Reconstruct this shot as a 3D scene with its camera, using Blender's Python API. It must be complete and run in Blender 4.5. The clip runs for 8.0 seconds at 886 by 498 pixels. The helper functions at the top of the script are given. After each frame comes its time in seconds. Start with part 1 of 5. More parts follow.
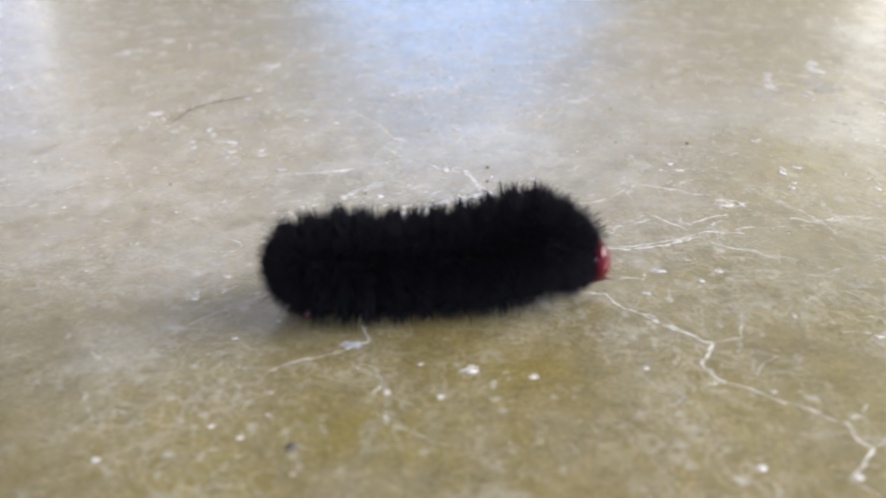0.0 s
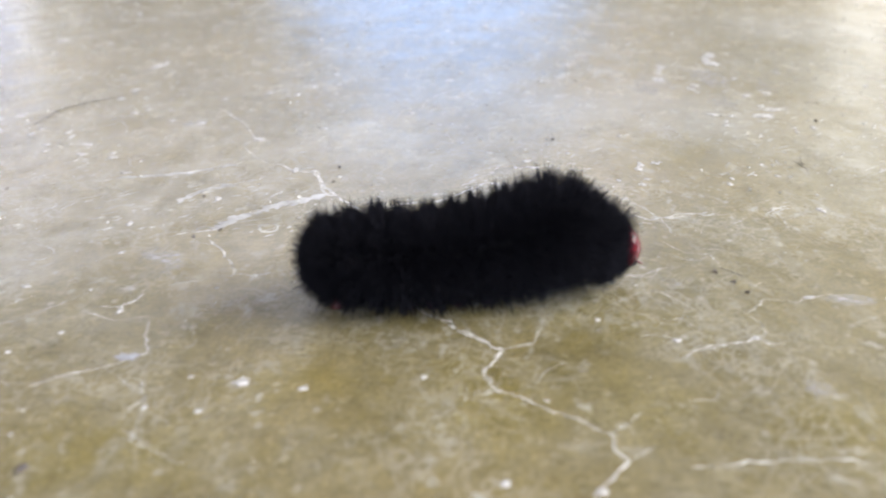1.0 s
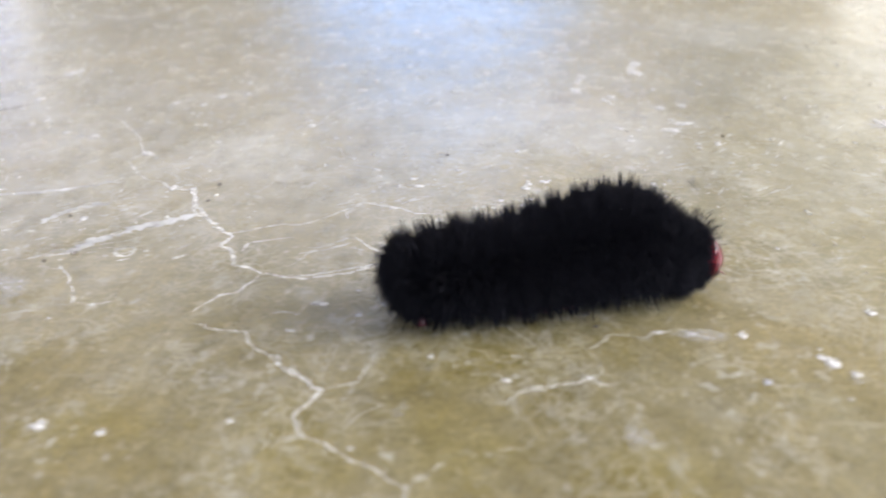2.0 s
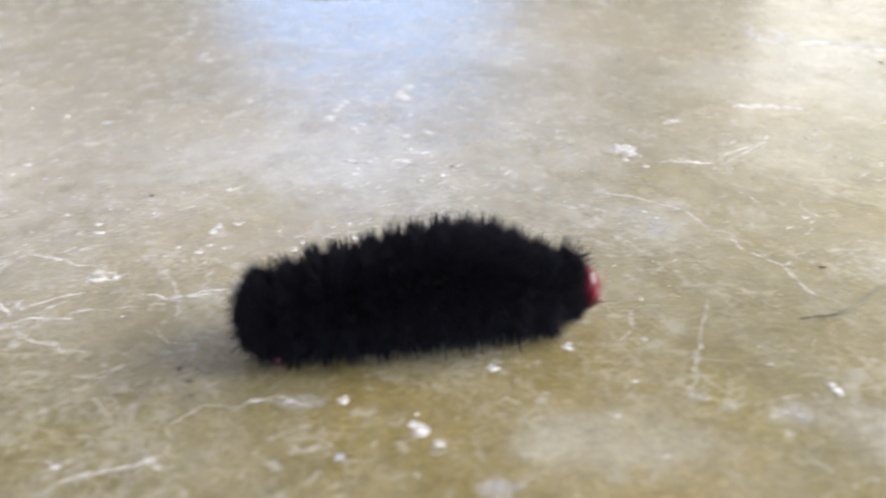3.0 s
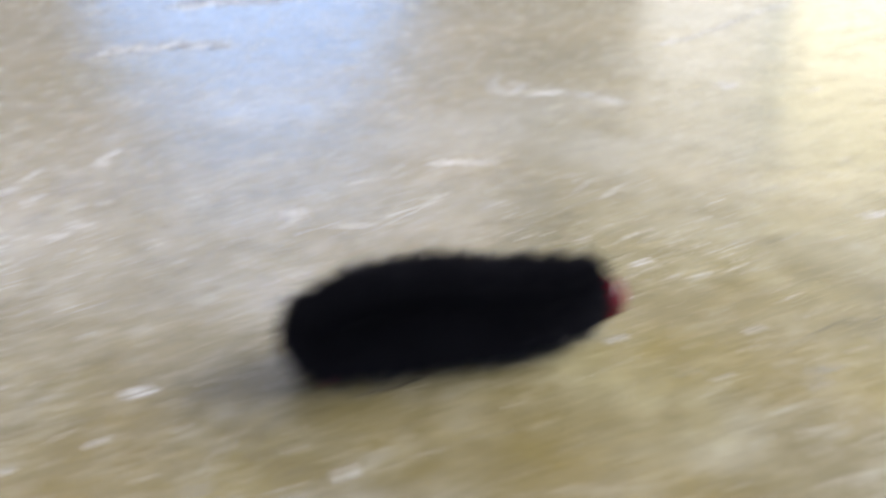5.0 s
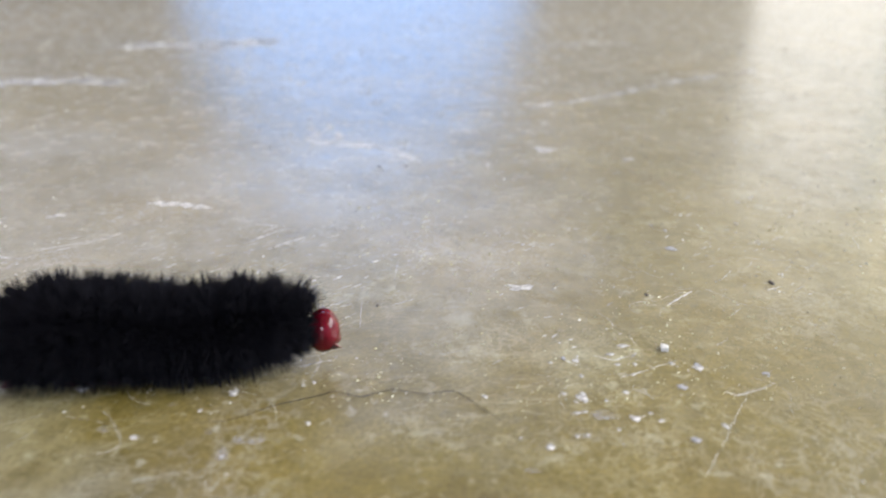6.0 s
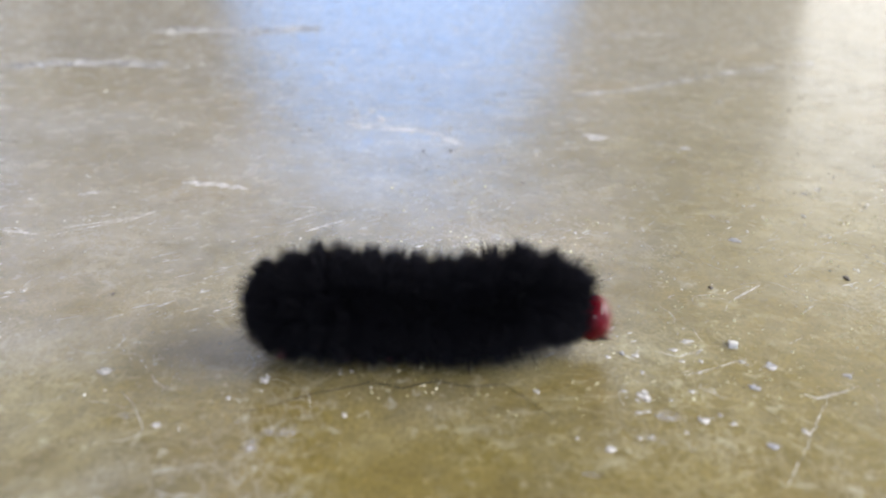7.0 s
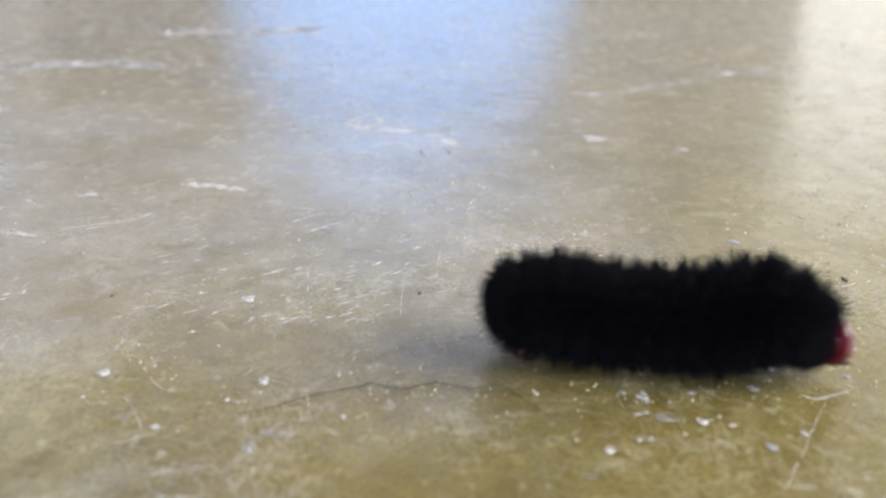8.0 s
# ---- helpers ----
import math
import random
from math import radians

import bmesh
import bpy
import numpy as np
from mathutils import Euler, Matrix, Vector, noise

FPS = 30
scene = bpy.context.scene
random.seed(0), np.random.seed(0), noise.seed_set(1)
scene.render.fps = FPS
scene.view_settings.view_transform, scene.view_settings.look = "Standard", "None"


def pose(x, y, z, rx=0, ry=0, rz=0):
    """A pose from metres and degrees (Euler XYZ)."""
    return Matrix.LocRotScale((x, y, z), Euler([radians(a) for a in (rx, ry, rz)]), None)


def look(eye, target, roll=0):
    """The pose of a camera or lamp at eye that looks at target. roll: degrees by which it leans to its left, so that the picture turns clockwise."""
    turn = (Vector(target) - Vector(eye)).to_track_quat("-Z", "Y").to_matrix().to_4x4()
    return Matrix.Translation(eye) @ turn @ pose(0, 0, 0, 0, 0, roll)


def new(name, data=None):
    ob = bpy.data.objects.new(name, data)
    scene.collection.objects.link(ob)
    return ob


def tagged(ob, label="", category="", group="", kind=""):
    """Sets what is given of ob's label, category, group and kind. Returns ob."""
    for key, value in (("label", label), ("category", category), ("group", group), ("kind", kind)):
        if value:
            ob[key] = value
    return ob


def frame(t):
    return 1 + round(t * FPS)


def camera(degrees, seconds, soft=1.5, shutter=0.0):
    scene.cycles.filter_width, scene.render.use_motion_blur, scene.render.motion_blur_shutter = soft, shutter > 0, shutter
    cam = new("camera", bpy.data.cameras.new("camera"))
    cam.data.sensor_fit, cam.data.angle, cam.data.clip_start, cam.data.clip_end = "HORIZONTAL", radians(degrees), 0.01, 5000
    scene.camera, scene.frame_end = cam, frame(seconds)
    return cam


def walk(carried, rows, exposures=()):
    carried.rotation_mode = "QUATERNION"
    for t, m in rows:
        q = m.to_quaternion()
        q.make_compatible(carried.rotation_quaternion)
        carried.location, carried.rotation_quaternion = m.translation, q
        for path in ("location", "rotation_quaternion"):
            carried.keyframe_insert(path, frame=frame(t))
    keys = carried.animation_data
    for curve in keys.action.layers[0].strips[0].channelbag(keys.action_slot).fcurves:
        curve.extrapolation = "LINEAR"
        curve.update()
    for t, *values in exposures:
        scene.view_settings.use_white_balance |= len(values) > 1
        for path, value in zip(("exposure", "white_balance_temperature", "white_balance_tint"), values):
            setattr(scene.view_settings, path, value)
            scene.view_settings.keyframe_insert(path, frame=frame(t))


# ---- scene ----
# ---------------------------------------------------------------- camera
cam = camera(52.27, 8.0, soft=2.1, shutter=0.5)
PATH = [
    (0, pose(0.00000, 0.00000, 0.07501, 64.646, 0.683, 0.001)),
    (0.5, pose(0.01527, 0.00417, 0.07322, 64.270, 1.040, -0.471)),
    (1, pose(0.03245, 0.00576, 0.07328, 64.329, 1.191, -0.835)),
    (1.2, pose(0.03661, 0.00781, 0.07481, 64.265, 1.379, -0.784)),
    (2.3, pose(0.07470, 0.01445, 0.07586, 63.909, 0.823, -0.691)),
    (2.5, pose(0.08717, 0.01517, 0.07675, 63.965, 0.706, -1.822)),
    (3, pose(0.11399, 0.02482, 0.07710, 64.167, 1.217, -4.495)),
    (3.5, pose(0.12833, 0.02314, 0.07298, 63.964, 1.582, -6.299)),
    (4, pose(0.12953, 0.02654, 0.06743, 64.093, 0.529, -8.127)),
    (4.5, pose(0.13209, 0.03004, 0.06613, 64.787, 0.008, -9.990)),
    (4.6, pose(0.13193, 0.03102, 0.06540, 64.804, 0.055, -10.196)),
    (4.7, pose(0.13458, 0.03071, 0.06665, 64.668, 0.765, -9.803)),
    (4.8, pose(0.14159, 0.02714, 0.07083, 64.865, 1.281, -9.871)),
    (5, pose(0.17401, 0.02372, 0.08050, 66.434, 1.293, -10.713)),
    (5.1, pose(0.20111, 0.02092, 0.08165, 67.422, 1.095, -9.642)),
    (5.2, pose(0.21666, 0.01434, 0.08055, 67.956, 0.029, -9.241)),
    (6.3, pose(0.28710, 0.02522, 0.07277, 70.404, -0.492, -1.573)),
    (6.5, pose(0.28076, 0.03024, 0.07020, 69.882, -0.509, -0.808)),
    (7, pose(0.27991, 0.02947, 0.06841, 69.944, -1.110, -0.746)),
    (7.5, pose(0.27973, 0.02942, 0.06835, 70.121, -1.119, -0.832)),
    (8, pose(0.27982, 0.02945, 0.06849, 70.008, -1.121, -0.864)),
]
walk(cam, PATH, [(0, 0.60), (0.5, 0.68), (2.5, 0.73), (4.0, 0.65), (5.2, 0.48), (6.3, 0.31), (8, 0.33)])
cam.data.dof.use_dof = True
cam.data.dof.focus_distance = 0.187
cam.data.dof.aperture_fstop = 18.0
MM = 0.001

# ---------------------------------------------------------------- world and light
world = bpy.data.worlds.new("sky")
scene.world = world
world.use_nodes = True
wn, wl = world.node_tree.nodes, world.node_tree.links
sky = wn.new("ShaderNodeTexSky")
sky.sky_type, sky.sun_disc = "NISHITA", False
sky.sun_elevation, sky.sun_rotation = radians(50), radians(100)
wn["Background"].inputs["Strength"].default_value = 0.13
wl.new(sky.outputs["Color"], wn["Background"].inputs["Color"])

sun = new("sun", bpy.data.lights.new("sun", "SUN"))
sun.data.energy, sun.data.angle, sun.data.color = 3.0, radians(0.5), (1.0, 0.95, 0.86)
sun.matrix_world = look((20, -4, 24), (0, 0, 0))


def opening_light(name, eye, target, width, height, watts, colour):
    """Daylight that comes in by an opening of the porch."""
    lamp = new(name, bpy.data.lights.new(name, "AREA"))
    lamp.data.shape, lamp.data.size, lamp.data.size_y = "RECTANGLE", width, height
    lamp.data.energy, lamp.data.color = watts, colour
    lamp.matrix_world = look(eye, target)
    return lamp


opening_light("light_side_opening", (4.45, 0.4, 2.1), (0.0, 0.2, 0.0), 4.2, 2.2, 385, (1.0, 0.99, 0.985))
opening_light("light_rear_opening", (-0.6, -3.9, 1.9), (0.2, 0.2, 0.0), 1.5, 1.0, 60, (0.92, 0.94, 1.06))


# ---------------------------------------------------------------- materials
def material(name):
    mat = bpy.data.materials.new(name)
    mat.use_nodes = True
    nodes, links = mat.node_tree.nodes, mat.node_tree.links
    return mat, nodes, links, nodes["Principled BSDF"]


def noise_node(nodes, links, co, scale, detail=5.0, rough=0.55, stretch=None, turn=0.0, distortion=0.0):
    n = nodes.new("ShaderNodeTexNoise")
    n.inputs["Scale"].default_value, n.inputs["Detail"].default_value = scale, detail
    n.inputs["Roughness"].default_value, n.inputs["Distortion"].default_value = rough, distortion
    if stretch:
        m = nodes.new("ShaderNodeMapping")
        m.inputs["Scale"].default_value, m.inputs["Rotation"].default_value = stretch, (0, 0, turn)
        links.new(co, m.inputs["Vector"])
        co = m.outputs["Vector"]
    links.new(co, n.inputs["Vector"])
    return n.outputs["Fac"]


def ramp(nodes, links, fac, *stops):
    r = nodes.new("ShaderNodeValToRGB")
    e = r.color_ramp.elements
    while len(e) < len(stops):
        e.new(0.5)
    for el, (p, c) in zip(e, stops):
        el.position, el.color = p, (*c, 1) if len(c) == 3 else c
    links.new(fac, r.inputs["Fac"])
    return r.outputs["Color"]


def mix(nodes, links, a, b, fac, mode="MIX"):
    m = nodes.new("ShaderNodeMix")
    m.data_type, m.blend_type = "RGBA", mode
    for socket, v in ((m.inputs["Factor"], fac), (m.inputs["A"], a), (m.inputs["B"], b)):
        if isinstance(v, (int, float)):
            socket.default_value = v
        elif isinstance(v, tuple):
            socket.default_value = (*v, 1)
        else:
            links.new(v, socket)
    return m.outputs["Result"]


def grey(v):
    return (v, v, v)


def spots(nodes, links, co, places, most):
    """A mask of soft round patches whose rims are broken up by noise."""
    warp = nodes.new("ShaderNodeTexNoise")
    warp.inputs["Scale"].default_value, warp.inputs["Detail"].default_value = 55, 5
    links.new(co, warp.inputs["Vector"])
    bent = nodes.new("ShaderNodeMix")
    bent.data_type, bent.blend_type = "RGBA", "LINEAR_LIGHT"
    bent.inputs["Factor"].default_value = 0.016
    links.new(co, bent.inputs["A"])
    links.new(warp.outputs["Color"], bent.inputs["B"])
    total = None
    for x, y, r in places:
        d = nodes.new("ShaderNodeVectorMath")
        d.operation = "DISTANCE"
        d.inputs[1].default_value = (x * MM, y * MM, 0)
        links.new(bent.outputs["Result"], d.inputs[0])
        m = nodes.new("ShaderNodeMapRange")
        m.interpolation_type = "SMOOTHSTEP"
        m.inputs["From Min"].default_value, m.inputs["From Max"].default_value = r * 1.25 * MM, r * 0.2 * MM
        m.inputs["To Max"].default_value = most
        links.new(d.outputs["Value"], m.inputs["Value"])
        if total is None:
            total = m.outputs["Result"]
        else:
            top = nodes.new("ShaderNodeMath")
            top.operation = "MAXIMUM"
            links.new(total, top.inputs[0])
            links.new(m.outputs["Result"], top.inputs[1])
            total = top.outputs[0]
    return total


def concrete():
    """Sealed, worn, yellowish concrete with dust, scuffs and hairline veins."""
    mat, nodes, links, bsdf = material("sealed_concrete")
    co = nodes.new("ShaderNodeTexCoord").outputs["Object"]
    plan = co
    swept = nodes.new("ShaderNodeMapping")
    swept.inputs["Scale"].default_value = (1.0, 0.75, 1.0)
    links.new(co, swept.inputs["Vector"])
    co = swept.outputs["Vector"]
    large = noise_node(nodes, links, co, 16, 4, 0.6)
    base = ramp(nodes, links, large, (0.32, (0.140, 0.115, 0.049)), (0.5, (0.174, 0.140, 0.058)), (0.66, (0.214, 0.166, 0.067)))
    ochre = ramp(nodes, links, noise_node(nodes, links, co, 42, 5, 0.6, distortion=0.4), (0.55, grey(0)), (0.75, grey(1)))
    base = mix(nodes, links, base, (0.195, 0.158, 0.055), mix(nodes, links, grey(0), ochre, 0.55))
    haze = ramp(nodes, links, noise_node(nodes, links, co, 60, 8, 0.7, distortion=0.6), (0.42, grey(0)), (0.68, grey(1)))
    base = mix(nodes, links, base, (0.305, 0.275, 0.205), mix(nodes, links, grey(0), haze, 0.42))
    # stains with soft, wandering rims: (x, y, reach) in millimetres
    ochre_spots = [(-34, 94, 14), (-12, 100, 13), (11, 110, 9), (18, 230, 16), (36, 143, 13), (40, 112, 12), (60, 105, 12), (65, 131, 14), (82, 212, 15), (90, 98, 12), (117, 418, 50), (162, 129, 11), (172, 104, 12), (189, 100, 14), (234, 155, 12), (268, 142, 12), (269, 127, 12), (288, 132, 12), (295, 108, 14), (310, 135, 18), (319, 153, 12), (322, 112, 20), (333, 143, 16), (335, 160, 26), (347, 241, 24), (350, 128, 22), (350, 190, 34), (360, 215, 34), (370, 245, 40), (385, 170, 26), (393, 392, 60)]
    grey_spots = [(-52, 119, 13), (-50, 157, 16), (16, 223, 19), (72, 246, 24), (91, 251, 24), (105, 237, 26), (142, 122, 11), (164, 339, 31), (167, 193, 13), (181, 117, 9), (212, 166, 14), (218, 158, 11), (224, 143, 14), (233, 296, 34), (234, 129, 12), (235, 139, 9), (262, 268, 24), (270, 323, 30), (318, 164, 11)]
    base = mix(nodes, links, base, (0.188, 0.148, 0.036), spots(nodes, links, plan, ochre_spots, 0.5))
    base = mix(nodes, links, base, (0.33, 0.312, 0.275), spots(nodes, links, plan, grey_spots, 0.5))
    blotch = ramp(nodes, links, noise_node(nodes, links, co, 260, 6, 0.65), (0.3, grey(0.80)), (0.5, grey(1.0)), (0.72, grey(1.20)))
    base = mix(nodes, links, base, blotch, 1.0, "MULTIPLY")
    grain = ramp(nodes, links, noise_node(nodes, links, co, 1500, 4, 0.6), (0.3, grey(0.70)), (0.7, grey(1.26)))
    base = mix(nodes, links, base, grain, 1.0, "MULTIPLY")
    flakes = ramp(nodes, links, noise_node(nodes, links, co, 380, 3, 0.5, distortion=0.3), (0.60, grey(0)), (0.68, grey(1)))
    flakes = mix(nodes, links, flakes, ramp(nodes, links, noise_node(nodes, links, co, 35, 4, 0.6), (0.42, grey(0)), (0.64, grey(1))), 1.0, "MULTIPLY")
    base = mix(nodes, links, base, (0.46, 0.45, 0.42), mix(nodes, links, grey(0), flakes, 0.6))
    dust = ramp(nodes, links, noise_node(nodes, links, co, 130, 5, 0.6, distortion=0.8), (0.60, grey(0)), (0.70, grey(1)))
    base = mix(nodes, links, base, (0.37, 0.36, 0.33), mix(nodes, links, grey(0), dust, 0.42))
    fleck = nodes.new("ShaderNodeTexVoronoi")
    fleck.inputs["Scale"].default_value = 330
    links.new(co, fleck.inputs["Vector"])
    dots = ramp(nodes, links, fleck.outputs["Distance"], (0.12, grey(1)), (0.24, grey(0)))
    chosen = ramp(nodes, links, fleck.outputs["Color"], (0.70, grey(0)), (0.74, grey(1)))
    base = mix(nodes, links, base, (0.55, 0.54, 0.52), mix(nodes, links, grey(0), mix(nodes, links, dots, chosen, 1.0, "MULTIPLY"), 0.28))
    # scuff marks: fine pale lines in three directions
    scuffs = None
    for turn, scale in ((0.25, 320), (-0.6, 360), (1.3, 380), (0.9, 300)):
        line = noise_node(nodes, links, co, scale, 3, 0.6, (0.22, 1.0, 1.0), turn, 1.2)
        line = ramp(nodes, links, line, (0.63, grey(0)), (0.69, grey(1)))
        scuffs = line if scuffs is None else mix(nodes, links, scuffs, line, 1.0, "LIGHTEN")
    where = ramp(nodes, links, noise_node(nodes, links, co, 28, 3), (0.42, grey(0)), (0.62, grey(1)))
    scuffs = mix(nodes, links, scuffs, where, 1.0, "MULTIPLY")
    base = mix(nodes, links, base, (0.52, 0.50, 0.44), mix(nodes, links, grey(0), scuffs, 0.24))
    # veins: the net of hairline marks in the sealer
    warp = nodes.new("ShaderNodeMix")
    warp.data_type, warp.blend_type = "RGBA", "LINEAR_LIGHT"
    warp.inputs["Factor"].default_value = 0.012
    n = nodes.new("ShaderNodeTexNoise")
    n.inputs["Scale"].default_value, n.inputs["Detail"].default_value = 90, 4
    links.new(co, n.inputs["Vector"])
    links.new(co, warp.inputs["A"])
    links.new(n.outputs["Color"], warp.inputs["B"])
    veins = None
    for scale, width in ((60, 0.022), (130, 0.035), (240, 0.05)):
        v = nodes.new("ShaderNodeTexVoronoi")
        v.feature = "DISTANCE_TO_EDGE"
        v.inputs["Scale"].default_value = scale
        links.new(warp.outputs["Result"], v.inputs["Vector"])
        line = ramp(nodes, links, v.outputs["Distance"], (0.0, grey(1)), (width, grey(0)))
        veins = line if veins is None else mix(nodes, links, veins, line, 1.0, "LIGHTEN")
    there = ramp(nodes, links, noise_node(nodes, links, co, 45, 4, 0.6), (0.42, grey(0)), (0.6, grey(1)))
    veins = mix(nodes, links, veins, there, 1.0, "MULTIPLY")
    base = mix(nodes, links, base, (0.58, 0.56, 0.53), mix(nodes, links, grey(0), veins, 0.28))
    # sealer that has yellowed
    yellowed = [(330, 165, 48), (372, 228, 60), (312, 122, 34), (360, 300, 60), (280, 128, 24), (255, 190, 40), (230, 150, 30)]
    base = mix(nodes, links, base, (1.0, 0.94, 0.54), spots(nodes, links, plan, yellowed, 0.72), "MULTIPLY")
    links.new(base, bsdf.inputs["Base Color"])
    rough = ramp(nodes, links, noise_node(nodes, links, co, 120, 6, 0.65), (0.3, grey(0.14)), (0.7, grey(0.34)))
    links.new(rough, bsdf.inputs["Coat Roughness"])
    bsdf.inputs["Coat Weight"].default_value, bsdf.inputs["Coat IOR"].default_value = 0.75, 1.55
    links.new(ramp(nodes, links, noise_node(nodes, links, co, 70, 4, 0.6), (0.3, grey(0.36)), (0.7, grey(0.52))), bsdf.inputs["Roughness"])
    bsdf.inputs["IOR"].default_value = 1.4
    bump = nodes.new("ShaderNodeBump")
    bump.inputs["Strength"].default_value, bump.inputs["Distance"].default_value = 0.16, 0.0004
    links.new(noise_node(nodes, links, co, 420, 6, 0.6), bump.inputs["Height"])
    bump2 = nodes.new("ShaderNodeBump")
    bump2.inputs["Strength"].default_value, bump2.inputs["Distance"].default_value = 0.25, 0.002
    links.new(noise_node(nodes, links, co, 45, 3, 0.5), bump2.inputs["Height"])
    links.new(bump2.outputs["Normal"], bump.inputs["Normal"])
    links.new(bump.outputs["Normal"], bsdf.inputs["Normal"])
    links.new(bump.outputs["Normal"], bsdf.inputs["Coat Normal"])
    return mat


def plain(name, colour, rough=0.6, spread=0.25, scale=300, bump=0.0, **more):
    mat, nodes, links, bsdf = material(name)
    co = nodes.new("ShaderNodeTexCoord").outputs["Object"]
    fac = noise_node(nodes, links, co, scale, 5, 0.6)
    dark, light = tuple(c * (1 - spread) for c in colour), tuple(min(1, c * (1 + spread)) for c in colour)
    links.new(ramp(nodes, links, fac, (0.3, dark), (0.7, light)), bsdf.inputs["Base Color"])
    bsdf.inputs["Roughness"].default_value = rough
    for key, value in more.items():
        bsdf.inputs[key.replace("_", " ")].default_value = value
    if bump:
        b = nodes.new("ShaderNodeBump")
        b.inputs["Strength"].default_value, b.inputs["Distance"].default_value = 0.5, bump
        links.new(fac, b.inputs["Height"])
        links.new(b.outputs["Normal"], bsdf.inputs["Normal"])
    return mat


def patchy(mat, scale, low, high, least, most=1.0):
    """Lets the floor show through a thin deposit where it has worn off."""
    nodes, links = mat.node_tree.nodes, mat.node_tree.links
    co = nodes.new("ShaderNodeTexCoord").outputs["Object"]
    fac = ramp(nodes, links, noise_node(nodes, links, co, scale, 5, 0.65), (low, grey(least)), (high, grey(most)))
    clear, both = nodes.new("ShaderNodeBsdfTransparent"), nodes.new("ShaderNodeMixShader")
    links.new(fac, both.inputs["Fac"])
    links.new(clear.outputs[0], both.inputs[1])
    links.new(nodes["Principled BSDF"].outputs[0], both.inputs[2])
    links.new(both.outputs[0], nodes["Material Output"].inputs["Surface"])
    return mat


def fading(mat, scale, most):
    """A thin film of dust: broken up inside, and thinner towards its rim."""
    nodes, links = mat.node_tree.nodes, mat.node_tree.links
    where = nodes.new("ShaderNodeTexCoord")
    gap = nodes.new("ShaderNodeVectorMath")
    gap.operation = "DISTANCE"
    gap.inputs[1].default_value = (0.5, 0.5, 0.5)
    links.new(where.outputs["Generated"], gap.inputs[0])
    rim = ramp(nodes, links, gap.outputs["Value"], (0.08, grey(1)), (0.52, grey(0)))
    broken = ramp(nodes, links, noise_node(nodes, links, where.outputs["Object"], scale, 6, 0.7, distortion=0.5), (0.38, grey(0.08)), (0.62, grey(most)))
    clear, both = nodes.new("ShaderNodeBsdfTransparent"), nodes.new("ShaderNodeMixShader")
    links.new(mix(nodes, links, rim, broken, 1.0, "MULTIPLY"), both.inputs["Fac"])
    links.new(clear.outputs[0], both.inputs[1])
    links.new(nodes["Principled BSDF"].outputs[0], both.inputs[2])
    links.new(both.outputs[0], nodes["Material Output"].inputs["Surface"])
    return mat


CONCRETE = concrete()
MINERAL = patchy(plain("pale_mineral", (0.68, 0.655, 0.65), 0.6, 0.25, 420), 500, 0.35, 0.58, 0.24)
FAINT = patchy(plain("worn_mineral", (0.60, 0.58, 0.55), 0.6, 0.3, 420), 450, 0.36, 0.59, 0.20)
CHIP = {
    "pale": patchy(plain("white_paint", (0.60, 0.58, 0.58), 0.5, 0.3, 1200, 0.0001), 900, 0.36, 0.58, 0.30),
    "block": plain("white_plaster_crumb", (0.72, 0.71, 0.70), 0.6, 0.2, 1500, 0.0001),
    "grey": plain("grey_flake", (0.33, 0.33, 0.37), 0.5, 0.35, 1500, 0.0001),
    "dark": plain("dark_grit", (0.09, 0.075, 0.07), 0.6, 0.5, 1500),
    "smear": patchy(plain("chalk_smear", (0.56, 0.55, 0.56), 0.45, 0.3, 60), 75, 0.37, 0.60, 0.0),
    "faint": fading(plain("dust_patch", (0.48, 0.46, 0.46), 0.7, 0.25, 900), 600, 0.75),
    "dust": fading(plain("pale_dust", (0.58, 0.565, 0.585), 0.7, 0.25, 900), 480, 0.95),
}
SAND = plain("white_grain", (0.62, 0.60, 0.56), 0.4, 0.2, 900)
GOLD = plain("golden_grain", (0.88, 0.78, 0.54), 0.18, 0.3, 900)
HAIR = plain("fallen_hair", (0.035, 0.027, 0.018), 0.45, 0.3, 900)
SKIN = plain("black_cuticle", (0.004, 0.004, 0.005), 0.55, 0.4, 900, Specular_IOR_Level=0.2)
BRISTLE = plain("black_bristle", (0.0135, 0.0133, 0.0170), 0.95, 0.2, 1500, Specular_IOR_Level=0.0)
RED = plain("crimson_capsule", (0.095, 0.003, 0.009), 0.12, 0.4, 700, 0.00002, Specular_IOR_Level=0.22)
DARKRED = plain("dark_red_skin", (0.060, 0.007, 0.012), 0.35, 0.4, 900)
AMBER = plain("amber_clypeus", (0.11, 0.010, 0.005), 0.3, 0.3, 900)
PLASTER = plain("plaster", (0.48, 0.455, 0.43), 0.8, 0.12, 3, 0.002)
WHITE = plain("white_paint_wall", (0.80, 0.78, 0.72), 0.7, 0.05, 3)
CEILING = plain("ceiling_paint", (0.30, 0.285, 0.26), 0.8, 0.08, 3)
GRAVEL = plain("yard_gravel", (0.34, 0.31, 0.26), 0.9, 0.3, 12, 0.01)


# ---------------------------------------------------------------- building helpers
def mesh_of(bm, name, mat, smooth=True):
    me = bpy.data.meshes.new(name)
    bm.to_mesh(me)
    bm.free()
    me.materials.append(mat)
    if smooth:
        me.polygons.foreach_set("use_smooth", [True] * len(me.polygons))
    return me


